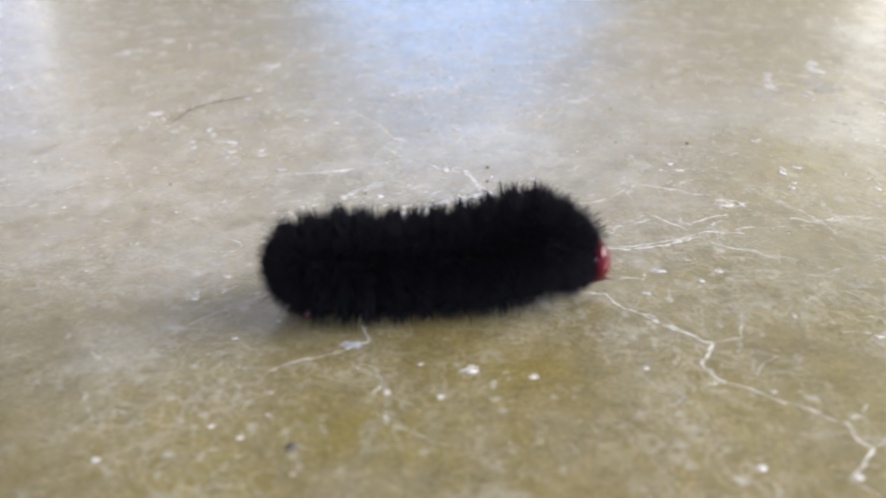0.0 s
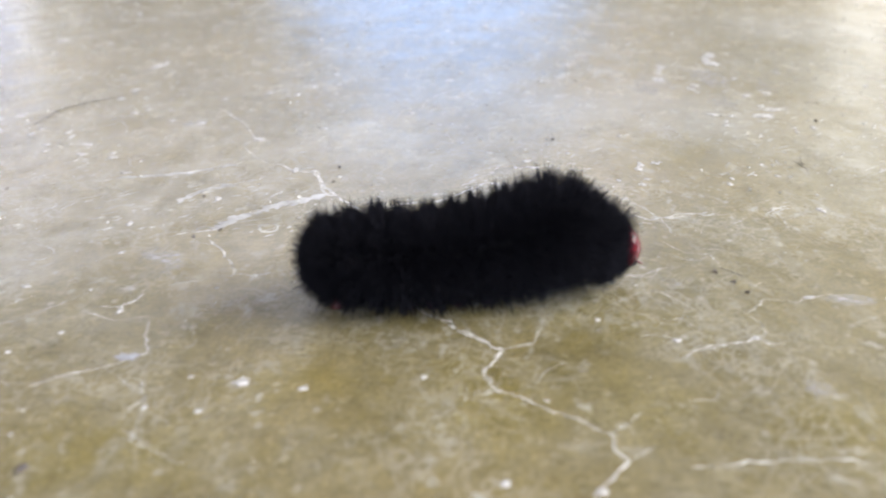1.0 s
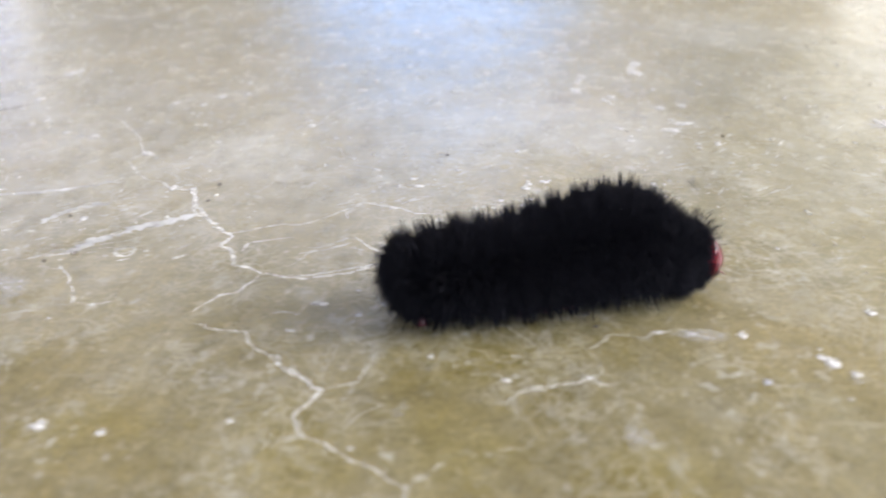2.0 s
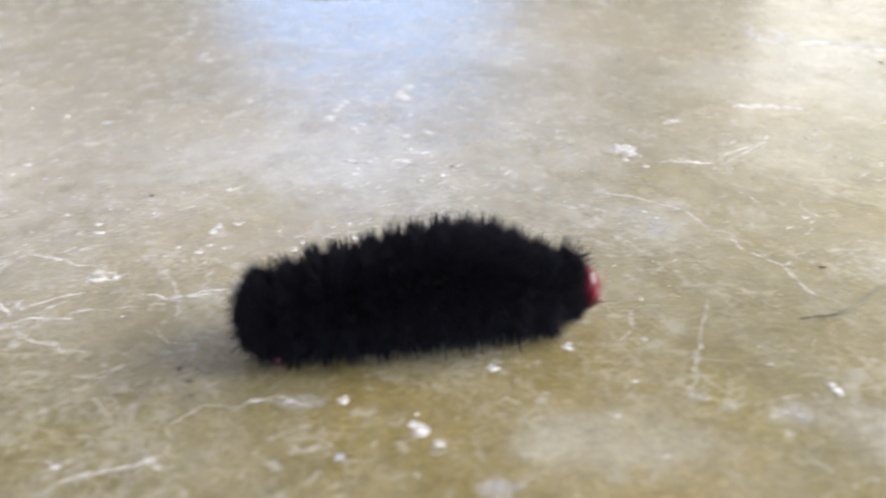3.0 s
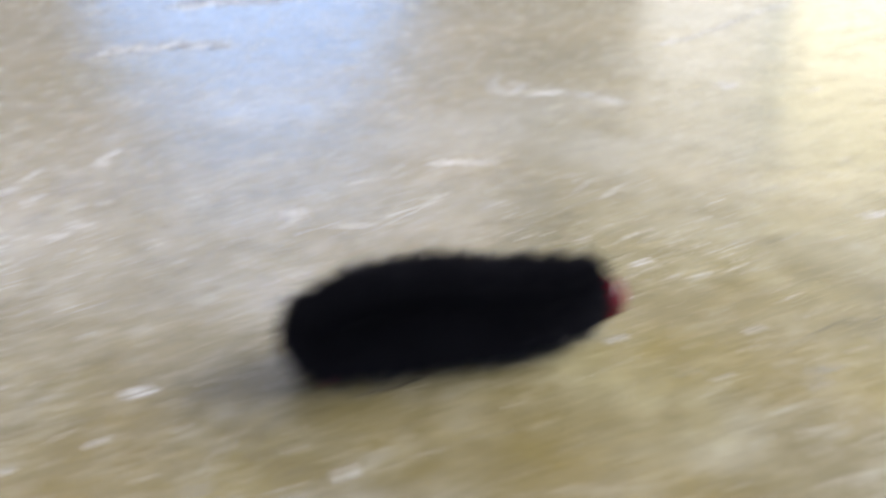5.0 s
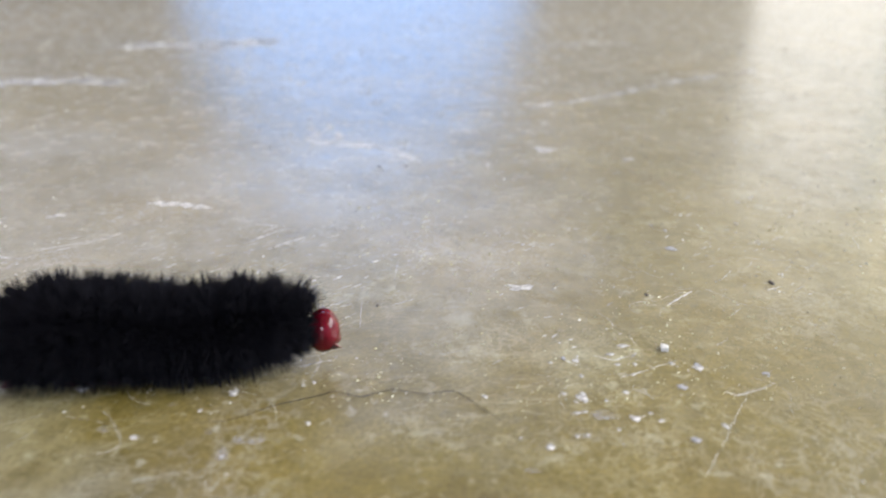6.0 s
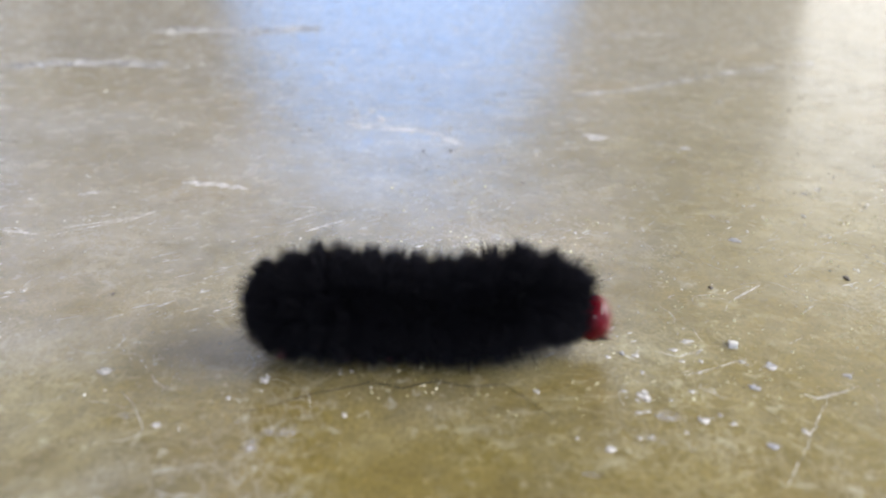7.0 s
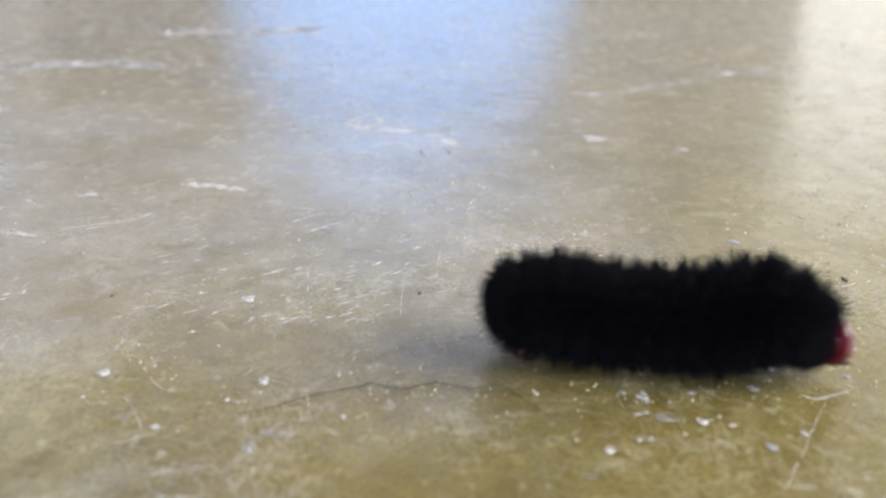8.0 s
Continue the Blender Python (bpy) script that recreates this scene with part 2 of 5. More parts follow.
def part(name, bm, mat, parent, label="", smooth=True):
    ob = new(name, mesh_of(bm, name, mat, smooth))
    ob.parent = parent
    return tagged(ob, label)


def box(bm, x0, y0, z0, x1, y1, z1):
    v = [bm.verts.new((x, y, z)) for z in (z0, z1) for x, y in ((x0, y0), (x1, y0), (x1, y1), (x0, y1))]
    for f in ((3, 2, 1, 0), (4, 5, 6, 7), (0, 1, 5, 4), (1, 2, 6, 5), (2, 3, 7, 6), (3, 0, 4, 7)):
        bm.faces.new([v[i] for i in f])


def slab(name, mat, label, *boxes):
    bm = bmesh.new()
    for b in boxes:
        box(bm, *b)
    ob = new(name, mesh_of(bm, name, mat, False))
    return tagged(ob, label, name.split("_")[0], kind="structure")


# ---------------------------------------------------------------- the porch around
def make_floor():
    """One slab, slightly uneven, with the open yard beyond it."""
    bm = bmesh.new()
    box(bm, -4.5, -4.0, -0.12, 4.5, 6.5, 0.0)
    ob = new("floor", mesh_of(bm, "floor", CONCRETE, False))
    tagged(ob, "worn yellowish sealed concrete floor with pale hairline cracks", "floor", kind="structure")
    bm = bmesh.new()
    v = [bm.verts.new((x, y, -0.13)) for x, y in ((-900, -900), (900, -900), (900, 900), (-900, 900))]
    bm.faces.new(v)
    tagged(new("ground", mesh_of(bm, "ground", GRAVEL, False)), "pale gravel yard outside the porch", "ground", kind="structure")


def arched_wall(name, mat, label, x0, x1, centre, half, crown, y0, y1, top):
    """A wall from x0 to x1 with one arched doorway through it."""
    bm = bmesh.new()
    n = 20
    arch = [(centre - half * math.cos(math.pi * k / n), crown * (1 - abs(math.cos(math.pi * k / n)) ** 2.2)) for k in range(n + 1)]
    outline = [(x0, 0), *arch, (x1, 0)]
    front = [[bm.verts.new((x, y, z)) for x, z in outline] for y in (y0, y1)]
    over = [[bm.verts.new((x, y, top)) for x, z in outline] for y in (y0, y1)]
    m = len(outline)
    for i in range(m - 1):
        if outline[i][0] != outline[i + 1][0]:
            for k, flip in ((0, False), (1, True)):
                face = [front[k][i], front[k][i + 1], over[k][i + 1], over[k][i]]
                bm.faces.new(face[::-1] if flip else face)
        if 0 < i < m - 2:
            bm.faces.new((front[0][i], front[1][i], front[1][i + 1], front[0][i + 1]))
        if outline[i][0] != outline[i + 1][0]:
            bm.faces.new((over[0][i], over[0][i + 1], over[1][i + 1], over[1][i]))
    for i in (0, m - 1):
        bm.faces.new((front[0][i], over[0][i], over[1][i], front[1][i]))
    ob = new(name, mesh_of(bm, name, mat, False))
    return tagged(ob, label, "wall", kind="structure")


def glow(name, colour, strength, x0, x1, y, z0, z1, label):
    """A flat glowing panel that stands in for the brightness beyond an opening."""
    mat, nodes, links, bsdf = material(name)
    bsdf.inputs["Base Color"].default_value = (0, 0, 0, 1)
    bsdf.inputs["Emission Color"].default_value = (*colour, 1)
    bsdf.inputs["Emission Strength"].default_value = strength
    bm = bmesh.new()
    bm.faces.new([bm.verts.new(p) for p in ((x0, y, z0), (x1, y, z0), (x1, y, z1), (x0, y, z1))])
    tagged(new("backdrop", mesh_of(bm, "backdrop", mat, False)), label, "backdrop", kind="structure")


def make_porch():
    arched_wall("wall_north", PLASTER, "plain plastered wall with an arched doorway", -2.5, 2.9, 0.08, 1.42, 1.9, 6.5, 6.7, 2.1)
    slab("wall_northwest", PLASTER, "plain plastered wall with a window opening", (-4.5, 6.5, 0, -3.9, 6.7, 2.1), (-3.9, 6.5, 0, -2.5, 6.7, 0.3), (-3.9, 6.5, 1.9, -2.5, 6.7, 2.1))
    slab("trim", WHITE, "white painted window post", (-2.80, 6.4, 0.3, -2.51, 6.5, 1.9))
    slab("wall_west", PLASTER, "plain plastered side wall", (-4.7, -4.2, 0, -4.5, 6.7, 3.3))
    slab("wall_south", PLASTER, "low plastered parapet behind", (-4.5, -4.2, 0, 4.5, -4.0, 0.25))
    slab("ceiling", CEILING, "plain painted porch ceiling", (-4.7, -4.2, 3.3, 4.7, 6.9, 3.45))
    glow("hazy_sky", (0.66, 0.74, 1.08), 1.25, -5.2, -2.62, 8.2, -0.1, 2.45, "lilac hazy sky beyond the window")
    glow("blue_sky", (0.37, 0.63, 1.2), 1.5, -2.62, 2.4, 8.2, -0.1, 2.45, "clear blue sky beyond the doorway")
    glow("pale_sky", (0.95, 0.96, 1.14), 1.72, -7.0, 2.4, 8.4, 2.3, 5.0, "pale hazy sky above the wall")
    # the post's brightness is emitted by an added panel, for its floor reflection
    glow("white_post_glow", (1.0, 0.98, 0.97), 2.9, -3.62, -3.12, 8.1, -0.1, 2.4, "glowing white panel for a bright post beyond the window")
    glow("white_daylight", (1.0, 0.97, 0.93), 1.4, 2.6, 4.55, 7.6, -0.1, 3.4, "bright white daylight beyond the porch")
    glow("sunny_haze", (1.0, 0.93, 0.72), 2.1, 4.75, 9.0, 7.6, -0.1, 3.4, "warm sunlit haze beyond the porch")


make_floor()
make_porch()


# ---------------------------------------------------------------- marks on the floor
def smooth_line(nums, wander, step):
    """Plan points in millimetres, joined by a wandering line; returns metres."""
    pts = [Vector((x, y)) for x, y in zip(nums[::2], nums[1::2])]
    out = []
    for a, b in zip(pts, pts[1:]):
        n = max(2, int((b - a).length / step))
        side = Vector((a.y - b.y, b.x - a.x)).normalized()
        for i in range(n):
            p = a.lerp(b, i / n)
            if i:
                k = noise.noise((p.x * 0.45, p.y * 0.45, 3.1)) + 0.5 * noise.noise((p.x * 1.3, p.y * 1.3, 7.7))
                p = p + side * k * wander
            out.append(p * MM)
    return out + [pts[-1] * MM]


def ribbon(name, mat, width, nums, wander, ragged, height):
    """A thin raised seam with an uneven width that follows a line on the floor."""
    line = smooth_line(nums, wander, 0.8)
    bm = bmesh.new()
    rows = []
    for i, p in enumerate(line):
        d = (line[min(i + 1, len(line) - 1)] - line[max(i - 1, 0)]).normalized()
        side = Vector((-d.y, d.x))
        taper = min(1.0, 0.35 + 0.25 * min(i, len(line) - 1 - i))
        def half(seed):
            k = noise.noise((p.x * 900, p.y * 900, seed))
            return width * MM * 0.5 * taper * max(0.25, 1 + ragged * k)
        a, b = p + side * half(1.0), p - side * half(9.0)
        rows.append([bm.verts.new((a.x, a.y, 0.00002)), bm.verts.new((p.x, p.y, height)), bm.verts.new((b.x, b.y, 0.00002))])
    for r, s in zip(rows, rows[1:]):
        bm.faces.new((r[0], r[1], s[1], s[0]))
        bm.faces.new((r[1], r[2], s[2], s[1]))
    return new(name, mesh_of(bm, name, mat))


def crack(width, *nums):
    far = max(1.0, sum(nums[1::2]) / len(nums[1::2]) / 140)
    ob = ribbon("crack", MINERAL if width > 0.64 else FAINT, width * 0.35 * far, nums, 0.6, 1.7, 0.00003)
    tagged(ob, "pale mineral-filled hairline crack in the concrete floor", "crack", "cracks in the floor")


def scratch(width, *nums):
    ob = ribbon("scratch", MINERAL if width > 0.45 else FAINT, width * 0.8, nums, 0.12, 1.2, 0.00003)
    tagged(ob, "thin whitish scratch on the concrete floor", "scratch", "scratches on the floor")


def smear(width, *nums):
    ob = ribbon("dust_smear", CHIP["smear"], width, nums, 1.5, 1.6, 0.00006)
    tagged(ob, "broad faint smear of pale dust on the concrete floor", "dust smear", "dust smears on the floor")


def hair(thick, *nums):
    """A fallen hair: a round strand that rises a little off the floor."""
    line = smooth_line(nums, 0.1, 0.7)
    bm = bmesh.new()
    rings = []
    for i, p in enumerate(line):
        d = (line[min(i + 1, len(line) - 1)] - line[max(i - 1, 0)]).normalized()
        side = Vector((-d.y, d.x, 0))
        r = thick * MM * (0.4 + 0.6 * math.sin(math.pi * (i + 0.5) / len(line)))
        z = r + 0.0002 * (1 + noise.noise((p.x * 200, p.y * 200, 1.0)))
        c = Vector((p.x, p.y, z))
        rings.append([bm.verts.new(c + side * r * math.cos(a) + Vector((0, 0, r * math.sin(a)))) for a in (0, 1.257, 2.513, 3.77, 5.027)])
    for r, s in zip(rings, rings[1:]):
        for k in range(5):
            bm.faces.new((r[k], r[(k + 1) % 5], s[(k + 1) % 5], s[k]))
    tagged(new("hair", mesh_of(bm, "hair", HAIR)), "fine dark curved hair lying on the concrete floor", "hair", "hairs on the floor")


def ring(width, x, y, x1, y1, x2, y2):
    """A round pale rim left by a popped bubble."""
    nums = []
    for k in range(15):
        a = math.tau * k / 14
        nums += [x + (x1 - x) * math.cos(a) + (x2 - x) * math.sin(a), y + (y1 - y) * math.cos(a) + (y2 - y) * math.sin(a)]
    ob = ribbon("bubble_ring", FAINT, width, nums, 0.1, 0.9, 0.00003)
    tagged(ob, "pale round bubble mark in the concrete floor", "bubble mark", "bubble marks in the floor")


CHIP_NAMES = {
    "pale": ("paint_chip", "small white paint chip on the concrete floor", "paint chip"),
    "block": ("plaster_crumb", "small blocky white crumb of plaster on the concrete floor", "crumb"),
    "grey": ("stone_flake", "small bluish-grey stone flake on the concrete floor", "stone flake"),
    "dark": ("grit", "tiny dark grain of grit on the concrete floor", "grit"),
    "faint": ("dust_smear", "faint pale smear of dust on the concrete floor", "dust smear"),
    "dust": ("dust_smear", "whitish film of dust on the concrete floor", "dust smear"),
}
chip_rng = random.Random(5)


def chip(x, y, wide, deep, tone):
    """A ragged flake with a bevelled rim, lying flat."""
    bm = bmesh.new()
    n = 4 if tone == "block" else chip_rng.choice((10, 12, 13))
    high = {"pale": 0.09, "block": 0.75, "grey": 0.10, "dark": 0.3, "faint": 0.03, "dust": 0.03}[tone] * MM * chip_rng.uniform(0.7, 1.3)
    turn = chip_rng.uniform(-0.3, 0.3)
    rim, top = [], []
    for i in range(n):
        a = math.tau * (i + 0.4) / n
        k = chip_rng.uniform(0.8, 1.0) if tone == "block" else chip_rng.uniform(0.7, 1.1) if tone in ("faint", "dust") else chip_rng.uniform(0.42, 1.15)
        px, py = math.cos(a) * wide * 0.5 * k, math.sin(a) * deep * 0.55 * k
        px, py = px * math.cos(turn) - py * math.sin(turn), px * math.sin(turn) + py * math.cos(turn)
        rim.append(bm.verts.new((px * MM, py * MM, 0.00001)))
        slope = 0.94 if tone == "block" else 0.8
        top.append(bm.verts.new((px * MM * slope, py * MM * slope, high * chip_rng.uniform(0.6, 1.2))))
    for i in range(n):
        j = (i + 1) % n
        bm.faces.new((rim[i], rim[j], top[j], top[i]))
    mid = bm.verts.new((0, 0, high))
    for i in range(n):
        bm.faces.new((top[i], top[(i + 1) % n], mid))
    name, label, category = CHIP_NAMES[tone]
    ob = new(name, mesh_of(bm, name, CHIP[tone], False))
    ob.location = (x * MM, y * MM, 0.00003)
    tagged(ob, label, category, category + "s on the floor")


def make_specks(count, seed, low, high, mat, name, label, x0=-0.25, x1=0.55, y0=0.085, reach=0.75):
    """Sand grains, scattered more densely in some patches than in others."""
    rng = random.Random(seed)
    verts, faces = [], []
    while len(faces) < count * 4:
        x, y = rng.uniform(x0, x1), y0 + reach * rng.random() ** 1.5
        if y < 0.150 and rng.random() < 0.86:
            continue
        if noise.noise((x * 22, y * 22, seed)) + 0.5 * noise.noise((x * 70, y * 70, seed)) < rng.uniform(-0.5, 0.7):
            continue
        r, a = rng.uniform(low, high) * MM * (rng.random() ** 1.5 * 0.8 + 0.4) * min(2.6, 0.58 + y / 0.34), rng.uniform(0, 6.28)
        b = len(verts)
        for k in range(3):
            s = r * rng.uniform(0.6, 1.2)
            verts.append((x + s * math.cos(a + k * 2.094), y + s * math.sin(a + k * 2.094), 0.00001))
        verts.append((x, y, r * rng.uniform(0.5, 1.1)))
        faces += [(b, b + 1, b + 3), (b + 1, b + 2, b + 3), (b + 2, b, b + 3), (b + 2, b + 1, b)]
    me = bpy.data.meshes.new(name)
    me.from_pydata(verts, [], faces)
    me.materials.append(mat)
    tagged(new(name, me), label, "sand", kind="stuff")


crack(0.7, -15.2, 133.1, -12.8, 123.9, -17.0, 121.1, -24.2, 118.1, -27.4, 115.9)
crack(0.5, -14.9, 117.4, -10.0, 112.4, -9.2, 109.7, -8.8, 102.5, -6.4, 100.7)
crack(0.7, 259.3, 372.9, 255.1, 346.0, 261.3, 342.5)
crack(0.8, 266.1, 341.3, 283.3, 332.3, 291.8, 312.3)
scratch(4.2, 213.4, 267.1, 223.5, 265.0, 232.8, 261.3)
scratch(3.0, 190.2, 253.6, 194.9, 256.9)
scratch(1.1, 194.8, 226.8, 205.1, 232.6, 213.7, 239.5)
scratch(1.4, 183.2, 225.5, 192.6, 222.7)
smear(20, 117.1, 596.5, 133.0, 623.4, 162.2, 603.4, 180.7, 618.4, 210.3, 642.5)
smear(17, 83.7, 454.0, 106.0, 474.2, 153.2, 470.6)
scratch(0.3, 202.2, 189.7, 202.0, 195.4, 203.6, 198.4)
scratch(0.4, 319.2, 167.5, 322.6, 165.5, 326.6, 167.7)
scratch(0.4, 315.5, 163.6, 312.4, 167.3)
scratch(0.6, 340.1, 190.6, 347.7, 198.1)
scratch(1.0, 251.9, 227.4, 260.3, 236.1)
scratch(0.9, 246.0, 232.1, 252.9, 241.1)
scratch(1.2, 246.6, 246.8, 252.4, 245.7)
scratch(0.5, 46.1, 256.6, 31.5, 260.1, 40.0, 268.8)
scratch(0.25, 255.9, 203.3, 257.4, 191.4)
scratch(0.25, 283.5, 218.1, 282.4, 204.3)
scratch(0.25, 275.6, 196.3, 275.6, 181.3)
scratch(0.3, 208.9, 269.0, 191.9, 253.6)
hair(0.075, 252.8, 145.6, 256.3, 146.8, 262.1, 150.7, 267.0, 153.1, 271.7, 155.0, 276.6, 153.3, 281.8, 155.6, 287.1, 153.9, 292.4, 154.7, 295.5, 150.5, 299.1, 144.8)
hair(0.12, -76.3, 241.9, -73.7, 255.7, -68.0, 262.5, -58.3, 268.7)
hair(0.06, 116.5, 202.8, 114.8, 196.4)
hair(0.06, 114.2, 199.8, 115.0, 193.8)
crack(0.4, 74.5, 152.5, 80.0, 151.0)
crack(0.4, 63.8, 145.6, 68.3, 145.9, 72.0, 147.9)
crack(0.5, 98.0, 170.1, 100.2, 173.5, 103.6, 174.5)
crack(0.4, -61.0, 249.8, -53.6, 247.7, -46.5, 250.9)
crack(0.4, -40.7, 239.1, -36.3, 240.8, -28.6, 235.8)
scratch(0.5, -57.7, 220.6, -52.0, 222.9)
scratch(0.4, -61.3, 224.4, -55.8, 225.4)
scratch(0.4, 324.2, 170.9, 327.8, 169.7)
scratch(0.3, 328.1, 176.1, 328.3, 172.4)
ring(0.5, 59.6, 179.8, 61.5, 179.7, 59.1, 177.4)
ring(0.5, 61.7, 179.8, 63.1, 179.5, 62.2, 178.1)
chip(-84.0, 250.8, 4.3, 6.9, 'pale')
chip(-12.3, 224.9, 4.8, 3.1, 'pale')
chip(-0.5, 202.0, 2.8, 3.2, 'pale')
chip(4.2, 201.3, 2.3, 2.6, 'pale')
chip(3.4, 115.5, 2.8, 2.5, 'pale')
chip(-40.4, 147.3, 2.1, 1.4, 'pale')
chip(-34.4, 125.5, 1.3, 0.9, 'pale')
chip(12.5, 113.6, 1.9, 1.2, 'pale')
chip(-1.3, 108.7, 1.9, 1.2, 'pale')
chip(-9.0, 109.8, 1.1, 1.4, 'pale')
chip(39.8, 92.3, 1.8, 1.8, 'pale')
chip(29.8, 115.6, 1.1, 1.3, 'pale')
chip(51.8, 354.1, 4.1, 7.0, 'pale')
chip(-16.6, 267.9, 3.6, 3.7, 'pale')
chip(-46.4, 214.1, 3.3, 2.2, 'pale')
chip(-8.0, 265.5, 1.9, 2.6, 'pale')
chip(24.8, 248.8, 2.1, 2.3, 'pale')
chip(77.9, 197.5, 2.4, 3.2, 'pale')
chip(77.1, 188.0, 2.1, 2.1, 'pale')
chip(72.3, 191.0, 1.4, 1.8, 'pale')
chip(95.6, 187.0, 1.8, 3.0, 'pale')
chip(-61.6, 162.4, 1.3, 1.2, 'pale')
chip(120.8, 296.3, 3.8, 5.3, 'pale')
chip(102.3, 283.2, 3.0, 6.0, 'pale')
chip(1.2, 287.6, 2.4, 3.0, 'pale')
chip(-54.9, 217.1, 4.1, 2.3, 'pale')
chip(-66.5, 225.1, 2.0, 2.4, 'pale')
chip(-62.3, 230.8, 2.0, 2.9, 'pale')
chip(-51.6, 251.3, 2.5, 3.4, 'pale')
chip(-92.1, 395.5, 3.3, 6.6, 'pale')
chip(99.5, 318.4, 1.8, 4.3, 'pale')
chip(-15.3, 123.2, 4.3, 2.1, 'grey')
chip(-20.9, 97.4, 1.9, 2.2, 'dark')
chip(9.8, 203.3, 1.0, 1.3, 'dark')
chip(-18.1, 187.5, 0.7, 1.1, 'dark')
chip(80.7, 146.2, 1.3, 1.6, 'dark')
chip(83.0, 142.4, 1.3, 0.8, 'dark')
chip(9.3, 194.2, 0.8, 1.2, 'dark')
chip(-19.9, 158.0, 6.1, 6.4, 'faint')
chip(93.6, 261.1, 9.2, 15.7, 'faint')
chip(111.4, 248.2, 11.7, 14.6, 'faint')
chip(146.5, 158.4, 6.0, 5.1, 'pale')
chip(141.7, 145.7, 2.3, 2.7, 'pale')
chip(129.1, 140.8, 2.3, 2.5, 'pale')
chip(45.4, 143.8, 1.4, 1.6, 'pale')
chip(38.7, 147.9, 4.6, 1.7, 'pale')
chip(106.5, 134.8, 2.5, 2.5, 'pale')
chip(117.2, 126.5, 2.7, 3.3, 'pale')
chip(119.4, 123.3, 1.7, 2.0, 'pale')
chip(174.9, 234.2, 5.5, 9.4, 'pale')
chip(120.4, 290.5, 4.3, 8.8, 'pale')
chip(107.6, 258.2, 1.8, 2.7, 'pale')
chip(-4.3, 273.2, 3.5, 4.0, 'pale')
chip(3.2, 275.5, 2.6, 3.1, 'pale')
chip(25.8, 244.3, 3.4, 3.2, 'pale')
chip(-9.0, 338.3, 2.3, 5.4, 'pale')
chip(160.7, 251.8, 1.5, 2.6, 'pale')
chip(192.8, 255.8, 2.4, 3.7, 'pale')
chip(54.6, 345.8, 2.8, 6.1, 'pale')
chip(-56.0, 408.6, 3.3, 6.5, 'pale')
chip(37.3, 420.5, 3.8, 8.8, 'pale')
chip(36.9, 277.0, 3.2, 4.0, 'pale')
chip(3.0, 232.8, 1.9, 2.3, 'pale')
chip(106.0, 121.9, 1.8, 1.7, 'grey')
chip(138.1, 108.9, 2.5, 4.2, 'faint')
chip(125.8, 112.8, 6.5, 7.5, 'faint')
chip(168.5, 193.3, 12.6, 16.9, 'faint')
chip(119.0, 231.4, 8.1, 3.6, 'faint')
chip(47.9, 200.6, 8.4, 3.9, 'faint')
chip(173.1, 237.9, 2.2, 3.8, 'pale')
chip(177.1, 229.6, 1.0, 1.8, 'pale')
chip(154.3, 146.6, 0.9, 1.2, 'pale')
chip(229.0, 295.2, 1.7, 3.6, 'pale')
chip(203.0, 190.6, 1.1, 2.2, 'pale')
chip(160.8, 222.0, 1.0, 2.0, 'pale')
chip(262.6, 354.4, 5.1, 11.8, 'pale')
chip(220.3, 189.1, 0.9, 1.4, 'dark')
chip(193.7, 167.2, 0.7, 1.1, 'dark')
chip(130.5, 228.9, 0.6, 1.4, 'dark')
chip(61.3, 219.4, 0.6, 1.3, 'dark')
chip(178.5, 129.9, 3.1, 4.0, 'faint')
chip(123.9, 109.3, 3.2, 2.6, 'faint')
chip(246.2, 188.2, 3.8, 4.3, 'pale')
chip(134.0, 181.9, 0.9, 1.3, 'pale')
chip(122.3, 165.2, 0.8, 1.1, 'pale')
chip(108.7, 197.8, 0.8, 1.5, 'pale')
chip(229.3, 158.1, 2.8, 2.2, 'pale')
chip(105.8, 236.6, 3.7, 2.9, 'pale')
chip(121.0, 242.5, 2.6, 2.7, 'pale')
chip(297.4, 153.0, 1.3, 1.8, 'pale')
chip(255.0, 155.9, 2.3, 2.2, 'pale')
chip(250.5, 150.0, 0.8, 1.2, 'pale')
chip(268.3, 145.4, 1.1, 1.2, 'pale')
chip(337.6, 328.9, 10.4, 10.3, 'pale')
chip(382.7, 562.1, 5.2, 12.0, 'pale')
chip(321.2, 145.0, 1.1, 1.4, 'pale')
chip(325.3, 144.1, 1.1, 1.4, 'pale')
chip(324.0, 146.4, 0.8, 1.2, 'pale')
chip(334.8, 142.3, 0.8, 1.1, 'pale')
chip(301.6, 139.6, 0.8, 0.9, 'pale')
chip(241.7, 142.2, 1.4, 1.3, 'pale')
chip(305.7, 137.1, 1.6, 2.0, 'pale')
chip(310.5, 201.1, 7.8, 3.8, 'pale')
chip(179.7, 249.6, 1.6, 2.6, 'pale')
chip(269.6, 283.2, 1.2, 2.9, 'pale')
chip(296.5, 224.2, 1.1, 2.3, 'pale')
chip(314.8, 229.0, 0.8, 1.8, 'pale')
chip(314.0, 306.9, 2.1, 3.8, 'pale')
chip(302.8, 354.6, 1.6, 3.7, 'pale')
chip(258.8, 366.4, 2.4, 5.6, 'pale')
chip(447.8, 489.3, 5.8, 13.3, 'pale')
chip(382.9, 264.9, 1.1, 2.5, 'pale')
chip(353.9, 239.1, 0.9, 2.2, 'pale')
chip(351.4, 243.5, 1.1, 2.5, 'pale')
chip(236.7, 191.3, 0.8, 1.9, 'pale')
chip(268.2, 159.0, 0.6, 1.4, 'pale')
chip(266.5, 158.1, 0.5, 1.0, 'pale')
